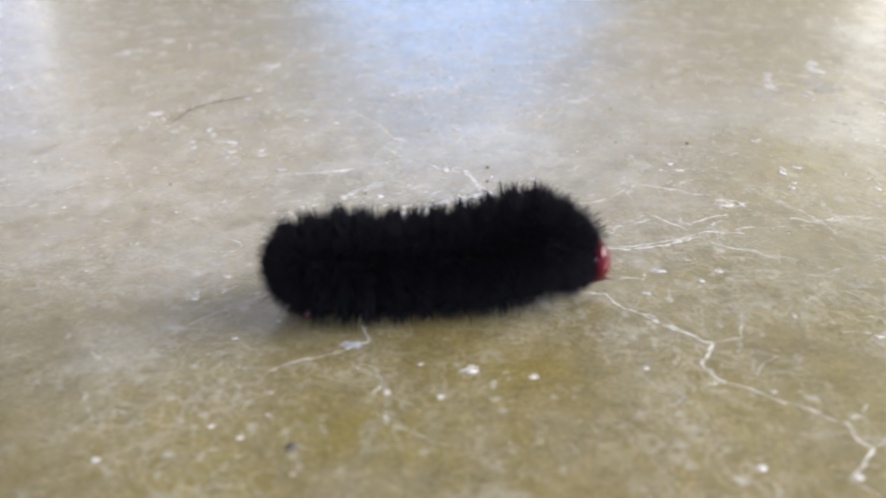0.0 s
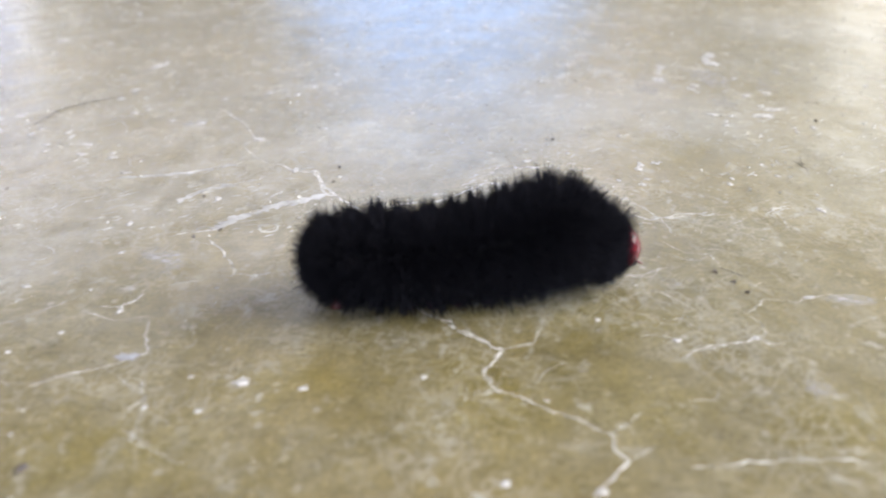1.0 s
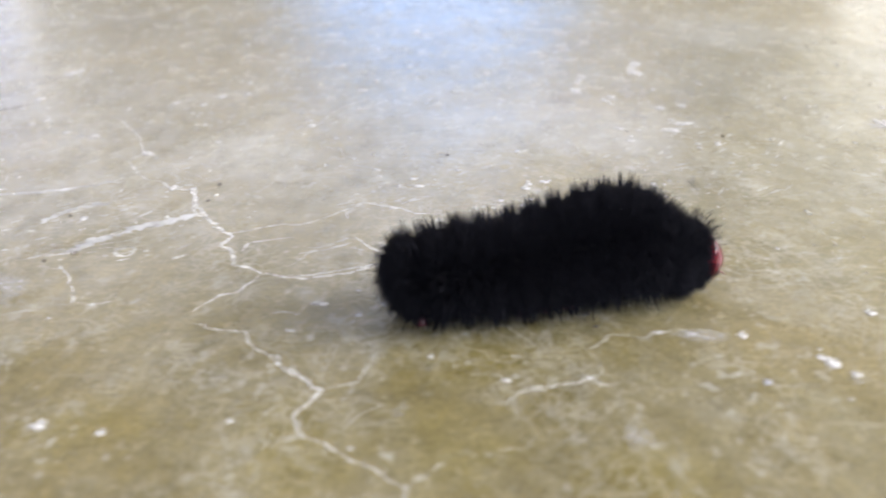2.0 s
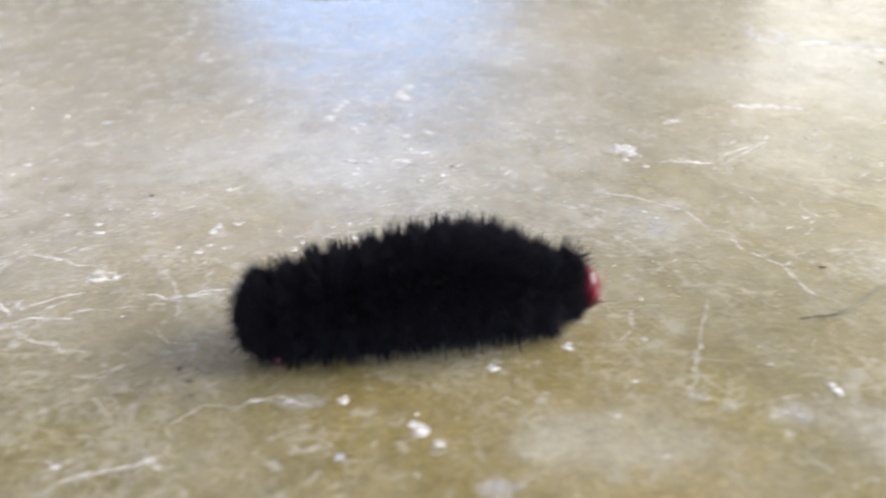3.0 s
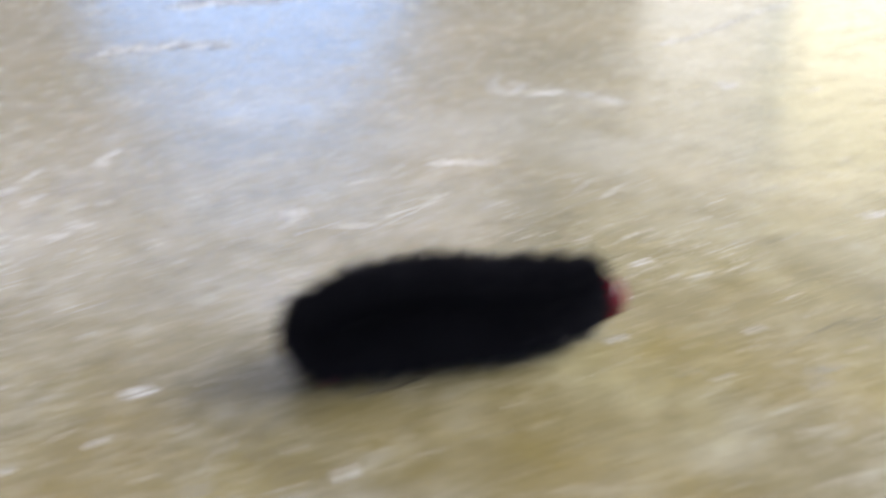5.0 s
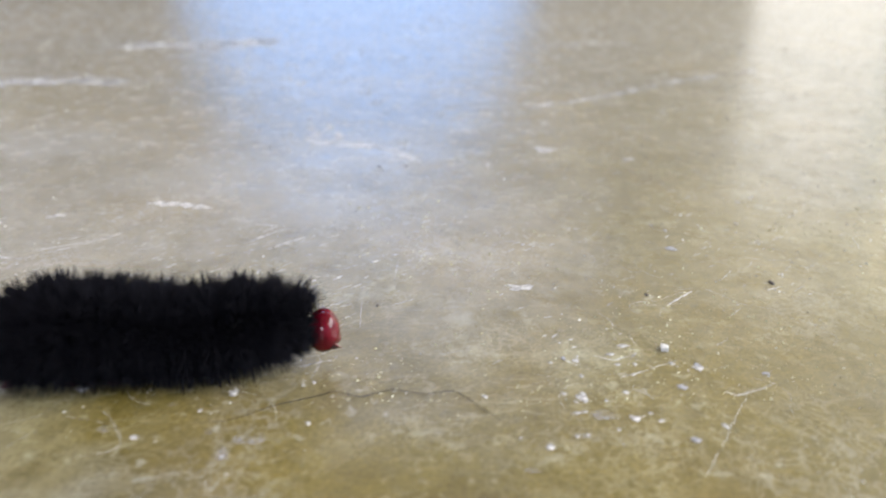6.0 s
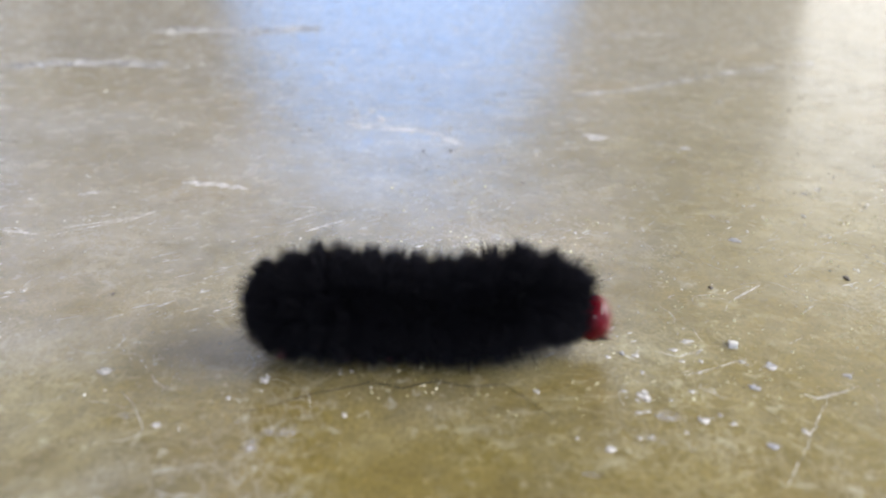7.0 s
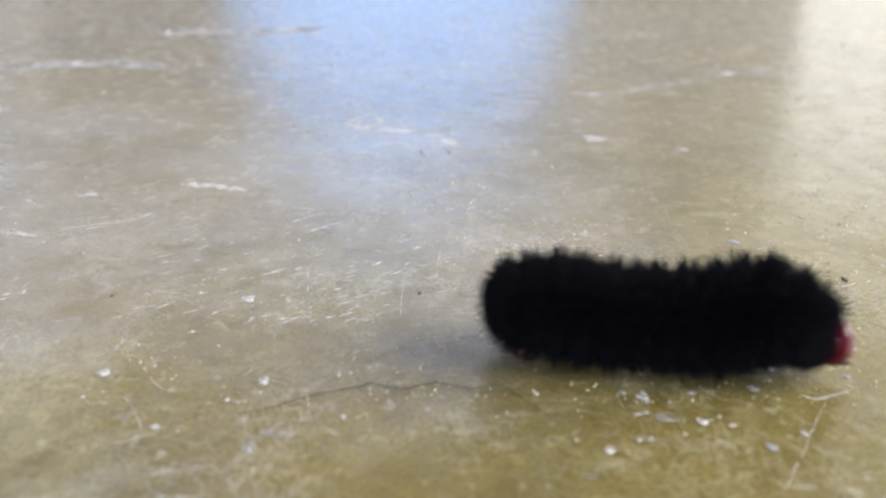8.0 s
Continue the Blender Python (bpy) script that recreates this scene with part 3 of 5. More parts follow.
chip(351.3, 225.3, 2.8, 3.5, 'grey')
chip(337.6, 162.6, 2.0, 2.6, 'grey')
chip(328.8, 138.0, 1.7, 1.3, 'grey')
chip(315.6, 145.9, 2.9, 2.8, 'faint')
chip(256.4, 137.3, 2.9, 3.7, 'faint')
chip(245.5, 152.1, 2.4, 1.5, 'faint')
chip(337.1, 196.2, 1.0, 1.6, 'dark')
chip(367.3, 202.4, 1.4, 2.4, 'dark')
chip(279.0, 192.1, 0.7, 1.0, 'dark')
chip(278.6, 306.1, 1.0, 2.3, 'dark')
chip(287.3, 306.7, 1.4, 2.5, 'dark')
chip(333.3, 169.8, 2.3, 3.2, 'block')
chip(315.5, 165.7, 1.8, 1.8, 'pale')
chip(325.6, 171.4, 2.5, 1.6, 'pale')
chip(322.3, 168.0, 1.9, 1.5, 'pale')
chip(313.2, 152.4, 1.0, 1.5, 'pale')
chip(324.8, 159.9, 0.9, 1.4, 'pale')
chip(315.3, 159.7, 0.7, 1.4, 'pale')
chip(322.9, 163.8, 1.4, 1.4, 'pale')
chip(321.7, 153.6, 1.2, 1.3, 'pale')
chip(310.6, 165.2, 0.9, 1.4, 'pale')
chip(326.0, 163.9, 1.1, 1.5, 'pale')
chip(313.3, 166.7, 1.1, 1.8, 'grey')
chip(348.7, 159.5, 1.8, 1.8, 'grey')
crack(0.5, 74.4, 159.2, 77.6, 153.8, 81.9, 153.6, 82.1, 148.0)
hair(0.05, 81.9, 147.5, 83.1, 145.9, 85.0, 143.8)
crack(0.6, -52.6, 99.9, -51.1, 102.8, -49.7, 103.9, -47.3, 105.8, -42.7, 104.9)
crack(0.6, -49.7, 103.9, -52.8, 109.2, -54.7, 112.5)
crack(0.6, 37.4, 189.1, 42.1, 194.9)
crack(0.85, 47.0, 171.7, 49.4, 168.4, 54.0, 172.0, 58.9, 173.6)
chip(51.2, 90.2, 2.0, 1.7, 'pale')
chip(46.9, 108.9, 1.2, 1.1, 'pale')
chip(-84.2, 238.6, 1.2, 2.3, 'pale')
chip(-73.9, 234.1, 2.6, 3.1, 'pale')
chip(-72.5, 238.0, 1.8, 2.7, 'pale')
chip(-64.3, 234.6, 2.3, 3.5, 'pale')
chip(-56.0, 224.4, 5.1, 2.4, 'pale')
chip(-47.3, 217.4, 2.7, 2.6, 'pale')
chip(-48.4, 253.7, 1.6, 3.6, 'pale')
chip(-59.2, 304.4, 5.2, 9.5, 'pale')
chip(-58.6, 275.3, 3.0, 4.6, 'pale')
chip(-59.7, 265.4, 2.6, 4.3, 'pale')
chip(-81.0, 291.6, 1.4, 3.3, 'pale')
chip(-86.2, 338.6, 2.0, 4.7, 'pale')
chip(-105.9, 345.7, 5.0, 7.0, 'pale')
chip(-116.5, 328.9, 4.0, 8.1, 'pale')
chip(-71.8, 173.9, 2.7, 1.6, 'pale')
chip(-83.5, 181.6, 1.2, 2.3, 'pale')
chip(-70.6, 205.8, 1.8, 1.8, 'pale')
chip(-69.2, 202.6, 1.5, 2.1, 'pale')
chip(-80.1, 199.0, 2.0, 2.0, 'pale')
chip(-100.0, 211.0, 1.9, 1.9, 'pale')
chip(-69.7, 190.5, 1.2, 1.2, 'pale')
chip(-96.0, 213.3, 1.1, 1.5, 'pale')
chip(-87.3, 225.9, 1.3, 2.5, 'pale')
chip(-30.1, 173.8, 1.6, 2.5, 'pale')
chip(-30.3, 239.9, 2.7, 3.5, 'pale')
chip(-39.2, 242.9, 2.7, 2.7, 'pale')
chip(-41.7, 252.2, 2.2, 2.4, 'pale')
chip(-39.9, 203.3, 3.9, 1.3, 'pale')
chip(123.1, 300.5, 4.6, 8.3, 'pale')
chip(99.7, 272.6, 4.5, 8.0, 'pale')
chip(103.7, 287.4, 2.4, 5.5, 'pale')
chip(108.8, 265.0, 2.2, 4.4, 'pale')
chip(74.8, 293.6, 3.5, 5.1, 'pale')
chip(44.9, 210.6, 1.6, 1.8, 'pale')
chip(53.1, 204.6, 2.8, 2.7, 'pale')
chip(79.0, 200.3, 2.0, 3.3, 'pale')
chip(78.6, 191.2, 1.9, 1.5, 'pale')
chip(97.1, 190.1, 1.2, 2.5, 'pale')
chip(110.5, 235.2, 2.5, 2.7, 'pale')
chip(123.9, 239.6, 7.2, 3.8, 'pale')
chip(70.0, 227.0, 0.8, 1.9, 'pale')
chip(78.3, 221.0, 1.1, 2.4, 'pale')
chip(-25.4, 104.6, 1.0, 0.7, 'pale')
chip(-44.6, 141.4, 1.9, 1.5, 'pale')
chip(-32.8, 102.0, 1.0, 1.1, 'pale')
chip(-28.3, 99.4, 1.4, 0.9, 'pale')
chip(-46.5, 95.2, 1.4, 1.5, 'pale')
chip(-55.0, 245.3, 6.7, 6.5, 'faint')
chip(87.0, 241.0, 8.7, 11.0, 'faint')
chip(115.5, 268.4, 11.1, 11.3, 'faint')
chip(52.8, 116.6, 2.4, 2.8, 'faint')
chip(-16.7, 151.1, 4.0, 6.0, 'faint')
chip(259.5, 140.7, 4.5, 3.1, 'faint')
crack(0.88, 32.6, 132.2, 34.1, 129.4, 35.2, 127.9, 38.5, 125.7, 40.7, 123.1, 42.1, 122.6, 39.0, 117.6, 38.5, 115.6, 39.3, 113.1, 40.8, 111.3, 43.5, 110.1, 45.8, 107.7, 47.4, 106.3, 50.5, 104.9, 52.4, 102.3, 54.4, 101.2, 54.2, 98.5, 55.5, 95.7, 52.5, 91.9, 50.1, 89.6, 51.3, 88.1, 52.6, 86.8)
crack(0.5, 42.1, 122.6, 43.2, 123.0, 47.0, 124.5, 48.4, 128.8, 49.2, 132.5)
crack(0.5, 40.8, 111.3, 38.1, 111.0, 36.1, 110.8, 35.0, 108.6, 30.7, 105.8)
crack(0.6, 54.4, 101.2, 57.5, 103.9, 59.7, 106.1)
crack(0.5, 55.5, 95.7, 59.8, 98.6)
crack(0.5, 47.0, 98.8, 50.0, 100.4)
crack(0.4, 44.9, 112.6, 47.8, 116.5, 50.4, 118.7)
crack(0.6, -13.1, 117.2, -11.3, 116.3, -9.4, 112.6, -11.0, 109.9, -11.3, 107.2)
crack(0.5, -11.8, 105.9, -10.4, 104.6, -7.4, 102.6, -7.5, 100.8)
crack(0.4, -7.4, 102.6, -3.1, 98.3, 0.7, 97.0)
crack(0.7, -26.6, 138.8, -23.8, 139.3, -21.4, 139.2, -19.3, 141.2, -18.9, 144.3)
crack(0.6, -45.8, 126.4, -40.8, 132.7, -35.6, 136.9, -31.8, 140.7, -27.9, 144.6)
crack(0.5, -41.3, 140.0, -37.6, 144.0)
crack(0.4, -32.3, 117.1, -30.1, 115.5)
chip(-21.0, 137.6, 1.3, 3.0, 'pale')
chip(-44.4, 139.2, 1.5, 2.2, 'pale')
chip(-28.3, 131.0, 0.9, 1.0, 'pale')
chip(-4.3, 117.2, 1.1, 1.0, 'pale')
crack(0.8, 18.5, 142.2, 22.0, 140.3, 26.4, 139.2, 27.7, 139.2, 28.5, 135.9, 30.6, 133.4, 33.8, 131.7, 34.8, 128.7, 37.4, 127.1, 39.5, 124.2, 41.7, 122.4, 40.5, 120.5)
crack(0.9, 17.0, 145.8, 19.4, 149.3, 20.9, 151.7, 23.8, 152.9, 26.6, 159.3)
crack(1.4, 26.6, 159.3, 30.5, 158.1, 34.8, 157.0, 37.5, 157.9, 42.7, 159.1, 46.4, 161.0, 49.9, 162.6)
crack(0.7, 49.9, 162.6, 50.5, 166.4, 52.5, 166.7, 54.7, 169.7, 56.7, 170.8)
crack(0.6, 49.9, 162.6, 52.7, 159.6, 55.7, 156.7, 58.2, 156.8, 60.8, 153.0, 64.7, 152.7)
crack(0.5, 49.9, 162.6, 53.4, 161.7, 54.1, 165.1, 52.9, 167.9)
crack(0.7, 58.0, 165.5, 59.9, 166.6, 62.2, 166.9)
crack(1.3, 26.6, 159.3, 23.6, 162.3, 20.9, 162.9, 20.0, 166.9, 18.2, 170.5, 16.7, 171.8, 18.1, 175.4, 17.0, 177.3, 14.1, 180.8, 10.4, 186.4, 9.0, 189.3, 7.1, 192.3, 4.9, 200.1)
crack(0.8, 1.8, 183.4, 3.5, 184.9, 6.5, 186.1, 8.6, 186.5)
crack(0.8, 17.0, 177.3, 19.5, 177.9, 23.4, 179.7, 26.4, 180.9, 31.0, 180.6, 34.9, 183.1, 37.7, 185.7, 40.4, 189.5, 42.9, 191.7)
crack(0.7, 42.9, 191.7, 46.2, 190.0, 50.6, 188.3, 54.0, 185.3, 58.7, 184.1, 61.0, 184.8)
crack(0.7, 40.1, 182.8, 40.2, 187.5)
crack(0.6, 33.9, 169.7, 37.9, 170.6, 41.4, 174.1, 43.5, 174.5)
crack(0.6, 30.9, 161.9, 32.4, 163.6, 33.6, 166.6, 35.2, 168.9)
crack(0.6, 24.3, 244.4, 28.3, 246.5, 29.1, 253.6, 32.1, 258.4, 38.0, 260.5, 43.8, 263.8)
crack(0.5, 41.7, 122.4, 44.6, 123.5, 46.9, 123.8)
crack(0.4, 35.5, 111.2, 39.6, 111.9)
crack(0.4, 63.4, 125.1, 66.2, 125.7, 68.8, 124.1)
crack(0.5, 70.4, 121.0, 74.7, 122.4)
crack(0.4, 65.9, 108.1, 69.9, 108.2, 71.1, 110.1, 71.3, 111.8)
ring(0.6, 61.0, 179.4, 63.3, 179.3, 61.3, 177.3)
scratch(0.5, 134.7, 147.0, 137.0, 149.9)
crack(0.4, 169.2, 158.7, 162.0, 142.7, 156.0, 129.4, 153.6, 128.0)
crack(0.8, 29.7, 143.9, 32.4, 145.5, 35.1, 144.3, 36.1, 147.2)
crack(0.8, 32.4, 167.4, 37.3, 168.8, 42.0, 171.6)
crack(0.8, 21.3, 169.2, 22.3, 172.7, 30.4, 174.7)
chip(44.8, 152.2, 1.5, 1.0, 'pale')
chip(49.7, 147.4, 2.2, 1.6, 'pale')
chip(34.8, 139.3, 1.9, 1.2, 'pale')
chip(68.5, 123.9, 1.6, 1.0, 'pale')
chip(57.4, 130.8, 1.1, 1.6, 'pale')
chip(45.6, 206.7, 1.5, 1.8, 'pale')
chip(33.2, 233.7, 1.1, 1.9, 'pale')
chip(38.9, 218.6, 1.0, 1.3, 'pale')
chip(54.2, 200.2, 4.8, 1.7, 'pale')
chip(38.5, 327.9, 2.3, 4.1, 'pale')
chip(28.5, 306.3, 2.5, 3.7, 'pale')
chip(40.5, 287.0, 2.0, 3.2, 'pale')
chip(36.7, 233.9, 1.1, 1.5, 'pale')
chip(118.2, 104.6, 2.4, 2.1, 'faint')
chip(140.1, 103.0, 3.0, 2.9, 'faint')
chip(125.8, 107.9, 3.5, 2.2, 'faint')
chip(122.5, 109.4, 2.1, 3.0, 'faint')
crack(0.6, 83.7, 170.4, 88.2, 170.7, 91.8, 171.3)
crack(0.6, 98.6, 169.7, 101.9, 173.0, 104.8, 173.2)
crack(0.6, 108.1, 168.6, 109.4, 169.5, 110.7, 171.1)
scratch(0.3, 164.9, 127.5, 168.3, 128.1, 172.8, 129.2)
crack(0.4, 168.3, 122.1, 171.3, 125.0, 173.2, 126.9)
crack(0.5, 170.4, 109.0, 173.3, 110.8, 176.4, 109.7, 178.2, 107.2, 179.6, 104.4)
crack(0.5, 188.0, 131.4, 191.1, 132.5, 194.1, 132.4)
crack(0.5, 196.7, 134.1, 200.0, 134.5, 204.6, 134.6)
crack(0.4, 179.8, 141.2, 181.6, 143.6)
crack(0.5, 155.1, 105.1, 157.7, 103.7, 159.3, 103.7)
crack(0.4, 191.9, 113.8, 194.0, 114.8, 196.5, 118.3)
chip(124.6, 107.4, 1.0, 1.8, 'pale')
chip(116.8, 130.4, 0.9, 0.9, 'pale')
chip(116.2, 117.2, 1.0, 0.9, 'pale')
chip(159.1, 103.2, 1.6, 0.8, 'pale')
chip(188.0, 110.2, 1.7, 1.3, 'pale')
chip(171.4, 137.3, 0.9, 0.9, 'pale')
chip(171.7, 142.5, 0.7, 0.9, 'pale')
chip(126.3, 114.7, 3.2, 3.7, 'faint')
chip(179.9, 115.7, 4.1, 4.4, 'faint')
chip(184.9, 114.9, 2.7, 3.3, 'faint')
crack(0.5, 338.8, 154.0, 340.5, 151.7, 342.5, 152.1, 347.9, 155.4)
crack(0.3, 343.1, 153.5, 338.9, 146.6, 334.1, 138.8, 329.4, 131.8, 327.2, 128.0)
crack(0.5, 324.6, 155.9, 325.2, 153.2, 326.8, 151.4)
scratch(0.35, 321.8, 158.8, 326.0, 160.7, 331.7, 163.8, 333.9, 164.9)
scratch(0.4, 351.2, 184.4, 354.8, 188.0)
scratch(0.3, 356.6, 204.3, 361.6, 211.1)
chip(332.9, 163.8, 1.3, 1.5, 'pale')
chip(312.5, 150.6, 1.0, 1.2, 'pale')
chip(311.1, 153.4, 1.3, 0.9, 'pale')
chip(313.3, 147.4, 1.1, 0.9, 'pale')
chip(317.7, 150.7, 0.8, 1.2, 'pale')
chip(310.6, 139.9, 0.9, 1.3, 'pale')
chip(312.4, 140.2, 0.6, 0.8, 'pale')
chip(317.6, 141.5, 0.9, 0.8, 'pale')
chip(399.8, 398.5, 1.8, 4.3, 'pale')
chip(411.6, 405.8, 1.9, 4.4, 'pale')
chip(363.4, 314.9, 5.4, 4.1, 'pale')
chip(374.8, 244.6, 1.1, 2.6, 'pale')
chip(317.2, 137.1, 1.1, 2.3, 'faint')
chip(332.8, 156.0, 1.0, 2.4, 'faint')
chip(302.3, 130.8, 4.3, 1.6, 'faint')
chip(236.6, 144.7, 3.1, 2.8, 'faint')
chip(253.1, 143.4, 1.8, 1.9, 'faint')
crack(0.7, -27.2, 251.8, -23.7, 246.3, -18.4, 238.3, -15.5, 230.9, -13.8, 225.3, -9.3, 223.7)
crack(0.8, -12.7, 227.0, -15.4, 221.9, -15.7, 219.8, -11.5, 212.1, -8.1, 207.9, -3.9, 206.1, -0.6, 201.8, 4.0, 200.7, 5.7, 197.0, 6.9, 190.1, 8.7, 186.7, 11.4, 184.3)
crack(1.0, -15.7, 168.6, -11.0, 170.2, -10.4, 172.9, -7.6, 176.1, -3.5, 179.1, -0.4, 181.9, 4.0, 185.4, 8.5, 186.4)
crack(0.6, -22.2, 188.7, -19.1, 191.1, -17.2, 194.1, -12.3, 194.8)
crack(0.5, -40.8, 199.1, -35.5, 200.9, -28.0, 201.8)
crack(0.5, -57.0, 238.9, -53.1, 243.5, -50.0, 238.3, -48.3, 231.1, -51.9, 232.3)
crack(0.8, -12.1, 164.9, -9.1, 161.0, -6.5, 156.0, -4.5, 151.3, -4.6, 149.1, -6.7, 149.6)
crack(0.7, -3.8, 150.1, -1.6, 149.3, 1.3, 149.8, 2.2, 150.5)
crack(0.8, -15.0, 146.4, -12.2, 147.3, -9.0, 148.2)
crack(0.6, -56.7, 220.7, -54.1, 223.5, -52.8, 226.1)
crack(0.6, -8.6, 138.0, -6.5, 137.3, -5.3, 140.4)
ring(0.6, -1.4, 170.1, 0.5, 170.0, -1.1, 168.0)
crack(0.8, 69.1, 170.8, 72.0, 171.5, 74.4, 169.1, 78.0, 170.3, 81.3, 172.0, 85.2, 171.8, 88.2, 172.5)
crack(0.7, 97.6, 169.9, 100.5, 173.1, 103.8, 174.4)
crack(0.5, 89.0, 165.5, 93.5, 169.3)
hair(0.05, 116.4, 202.1, 115.4, 198.4, 116.2, 196.5)
crack(0.6, 67.6, 145.1, 70.0, 147.2, 73.4, 148.7)
crack(0.6, 75.5, 151.3, 79.4, 150.7, 80.9, 152.2)
crack(0.55, 81.1, 131.5, 84.7, 134.1, 85.7, 136.0, 88.4, 135.5, 91.4, 134.8, 93.3, 136.2, 96.4, 137.0, 99.0, 136.3, 99.5, 135.3, 101.0, 133.3)
crack(0.6, 81.3, 131.0, 82.8, 128.4, 82.6, 125.3, 81.6, 123.7)
crack(0.7, 68.2, 118.7, 70.9, 121.0, 75.0, 121.9, 78.0, 123.0, 81.3, 124.0, 81.9, 122.0, 84.6, 122.2)
crack(0.5, 66.8, 128.7, 69.4, 130.3, 73.2, 131.0)
crack(0.6, 62.7, 94.2, 68.4, 94.6, 73.4, 94.8, 77.8, 95.3, 82.6, 95.1, 84.9, 93.9)
crack(0.8, 39.6, 185.7, 42.6, 191.0)
crack(0.5, 42.6, 191.0, 51.7, 191.7, 57.5, 194.9)
crack(0.5, 49.9, 163.1, 52.9, 158.2, 58.2, 155.8, 60.7, 153.5, 65.4, 152.9)
crack(0.7, 58.0, 166.1, 59.7, 166.9, 62.0, 167.2)
crack(0.5, 62.7, 166.5, 67.4, 167.0, 71.2, 167.6, 78.0, 167.8)
crack(0.6, 76.1, 170.1, 78.6, 170.4, 84.6, 170.1)
crack(0.5, 64.8, 145.5, 69.2, 145.0, 71.5, 147.6)
crack(0.5, 84.6, 140.0, 87.6, 141.9)
crack(0.5, 70.7, 121.9, 75.0, 122.3, 77.0, 122.8)
crack(0.8, 179.9, 224.3, 185.1, 227.5, 189.8, 222.9, 192.7, 223.3)
crack(0.8, 191.2, 218.9, 197.1, 223.9, 203.3, 229.1, 209.1, 234.6, 212.0, 236.4)
crack(0.7, 160.5, 208.8, 168.5, 205.1, 172.9, 200.7, 177.4, 195.5, 178.4, 189.5, 178.9, 185.8, 182.4, 184.3, 181.9, 177.0, 184.7, 172.9, 186.9, 169.1, 187.0, 165.6, 187.3, 159.1, 188.3, 156.9)
crack(0.5, 186.9, 169.1, 189.7, 170.4)
crack(0.25, 170.6, 162.1, 163.4, 145.6, 160.8, 139.3, 157.0, 130.6)
hair(0.15, 181.5, 149.5, 184.1, 150.0, 188.0, 150.1, 191.9, 152.1, 195.9, 155.0, 200.3, 159.0)
chip(-64.9, 220.1, 1.9, 2.7, 'pale')
chip(-38.5, 211.3, 0.8, 1.8, 'pale')
chip(-28.7, 263.2, 1.3, 3.0, 'pale')
chip(-14.9, 186.0, 1.6, 2.2, 'pale')
chip(-27.6, 160.1, 1.4, 1.3, 'pale')
chip(-28.5, 145.4, 1.0, 0.8, 'pale')
chip(-6.3, 144.9, 0.8, 0.9, 'pale')
chip(-3.6, 247.2, 1.2, 1.8, 'pale')
chip(106.6, 261.4, 2.1, 5.0, 'pale')
chip(120.1, 253.2, 3.0, 4.0, 'pale')
chip(118.7, 234.7, 6.9, 4.3, 'pale')
chip(107.8, 230.6, 1.9, 2.5, 'pale')
chip(123.0, 223.8, 1.3, 2.4, 'pale')
chip(102.6, 192.1, 1.2, 1.2, 'pale')
chip(110.4, 199.9, 0.7, 1.7, 'pale')
chip(111.7, 180.0, 0.7, 1.4, 'pale')
chip(109.6, 171.7, 1.7, 2.6, 'pale')
chip(-21.5, 159.2, 6.2, 6.5, 'faint')
chip(-16.0, 154.2, 5.0, 4.9, 'faint')
chip(-34.7, 240.6, 7.4, 3.5, 'faint')
chip(-57.5, 271.6, 4.0, 4.4, 'faint')
chip(96.1, 267.2, 18.8, 26.7, 'faint')
chip(115.0, 275.1, 12.8, 22.8, 'faint')
chip(128.6, 264.3, 9.2, 21.4, 'faint')
chip(57.2, 127.4, 1.3, 2.1, 'faint')
chip(84.2, 110.0, 2.5, 2.5, 'faint')
chip(87.2, 99.1, 1.8, 2.1, 'faint')
chip(-10.9, 169.6, 0.8, 1.2, 'dark')
chip(-15.4, 166.4, 0.7, 0.9, 'dark')
chip(-63.8, 194.8, 0.6, 1.3, 'dark')
chip(63.0, 179.4, 1.6, 3.7, 'pale')
chip(59.5, 178.6, 4.1, 1.2, 'pale')
chip(50.4, 200.5, 1.6, 1.5, 'pale')
chip(50.0, 188.1, 2.8, 1.1, 'pale')
chip(93.4, 136.2, 2.4, 1.2, 'pale')
chip(80.8, 124.0, 1.7, 1.3, 'pale')
chip(82.8, 201.0, 3.4, 2.0, 'pale')
chip(63.6, 209.1, 0.7, 1.4, 'pale')
chip(172.6, 228.0, 2.6, 3.4, 'pale')
chip(176.4, 222.8, 2.0, 2.0, 'pale')
chip(168.6, 196.6, 1.1, 1.5, 'pale')
chip(193.4, 200.6, 1.1, 1.4, 'pale')
chip(149.2, 117.6, 1.1, 1.0, 'pale')
chip(149.7, 135.1, 1.0, 0.8, 'pale')
chip(144.9, 127.1, 1.2, 1.4, 'pale')
chip(129.4, 302.7, 2.0, 3.3, 'pale')
chip(137.2, 276.0, 2.2, 3.7, 'pale')
chip(99.6, 310.7, 1.4, 3.2, 'pale')
chip(101.3, 279.7, 2.5, 2.8, 'pale')
chip(126.8, 255.4, 3.7, 4.0, 'pale')
chip(122.3, 271.2, 2.1, 3.6, 'pale')
chip(127.8, 223.7, 1.5, 3.5, 'pale')
chip(122.6, 220.8, 1.5, 2.4, 'pale')
chip(106.8, 227.3, 2.1, 1.6, 'pale')
chip(156.8, 259.4, 1.5, 2.5, 'pale')
chip(127.0, 209.9, 1.0, 0.8, 'pale')
chip(72.7, 142.8, 4.1, 4.1, 'faint')
chip(168.5, 187.9, 5.4, 8.6, 'faint')
chip(176.1, 197.2, 6.8, 6.8, 'faint')
chip(160.9, 140.9, 1.7, 3.8, 'faint')
chip(170.4, 123.7, 3.0, 3.5, 'faint')
chip(157.4, 130.6, 4.6, 4.9, 'faint')
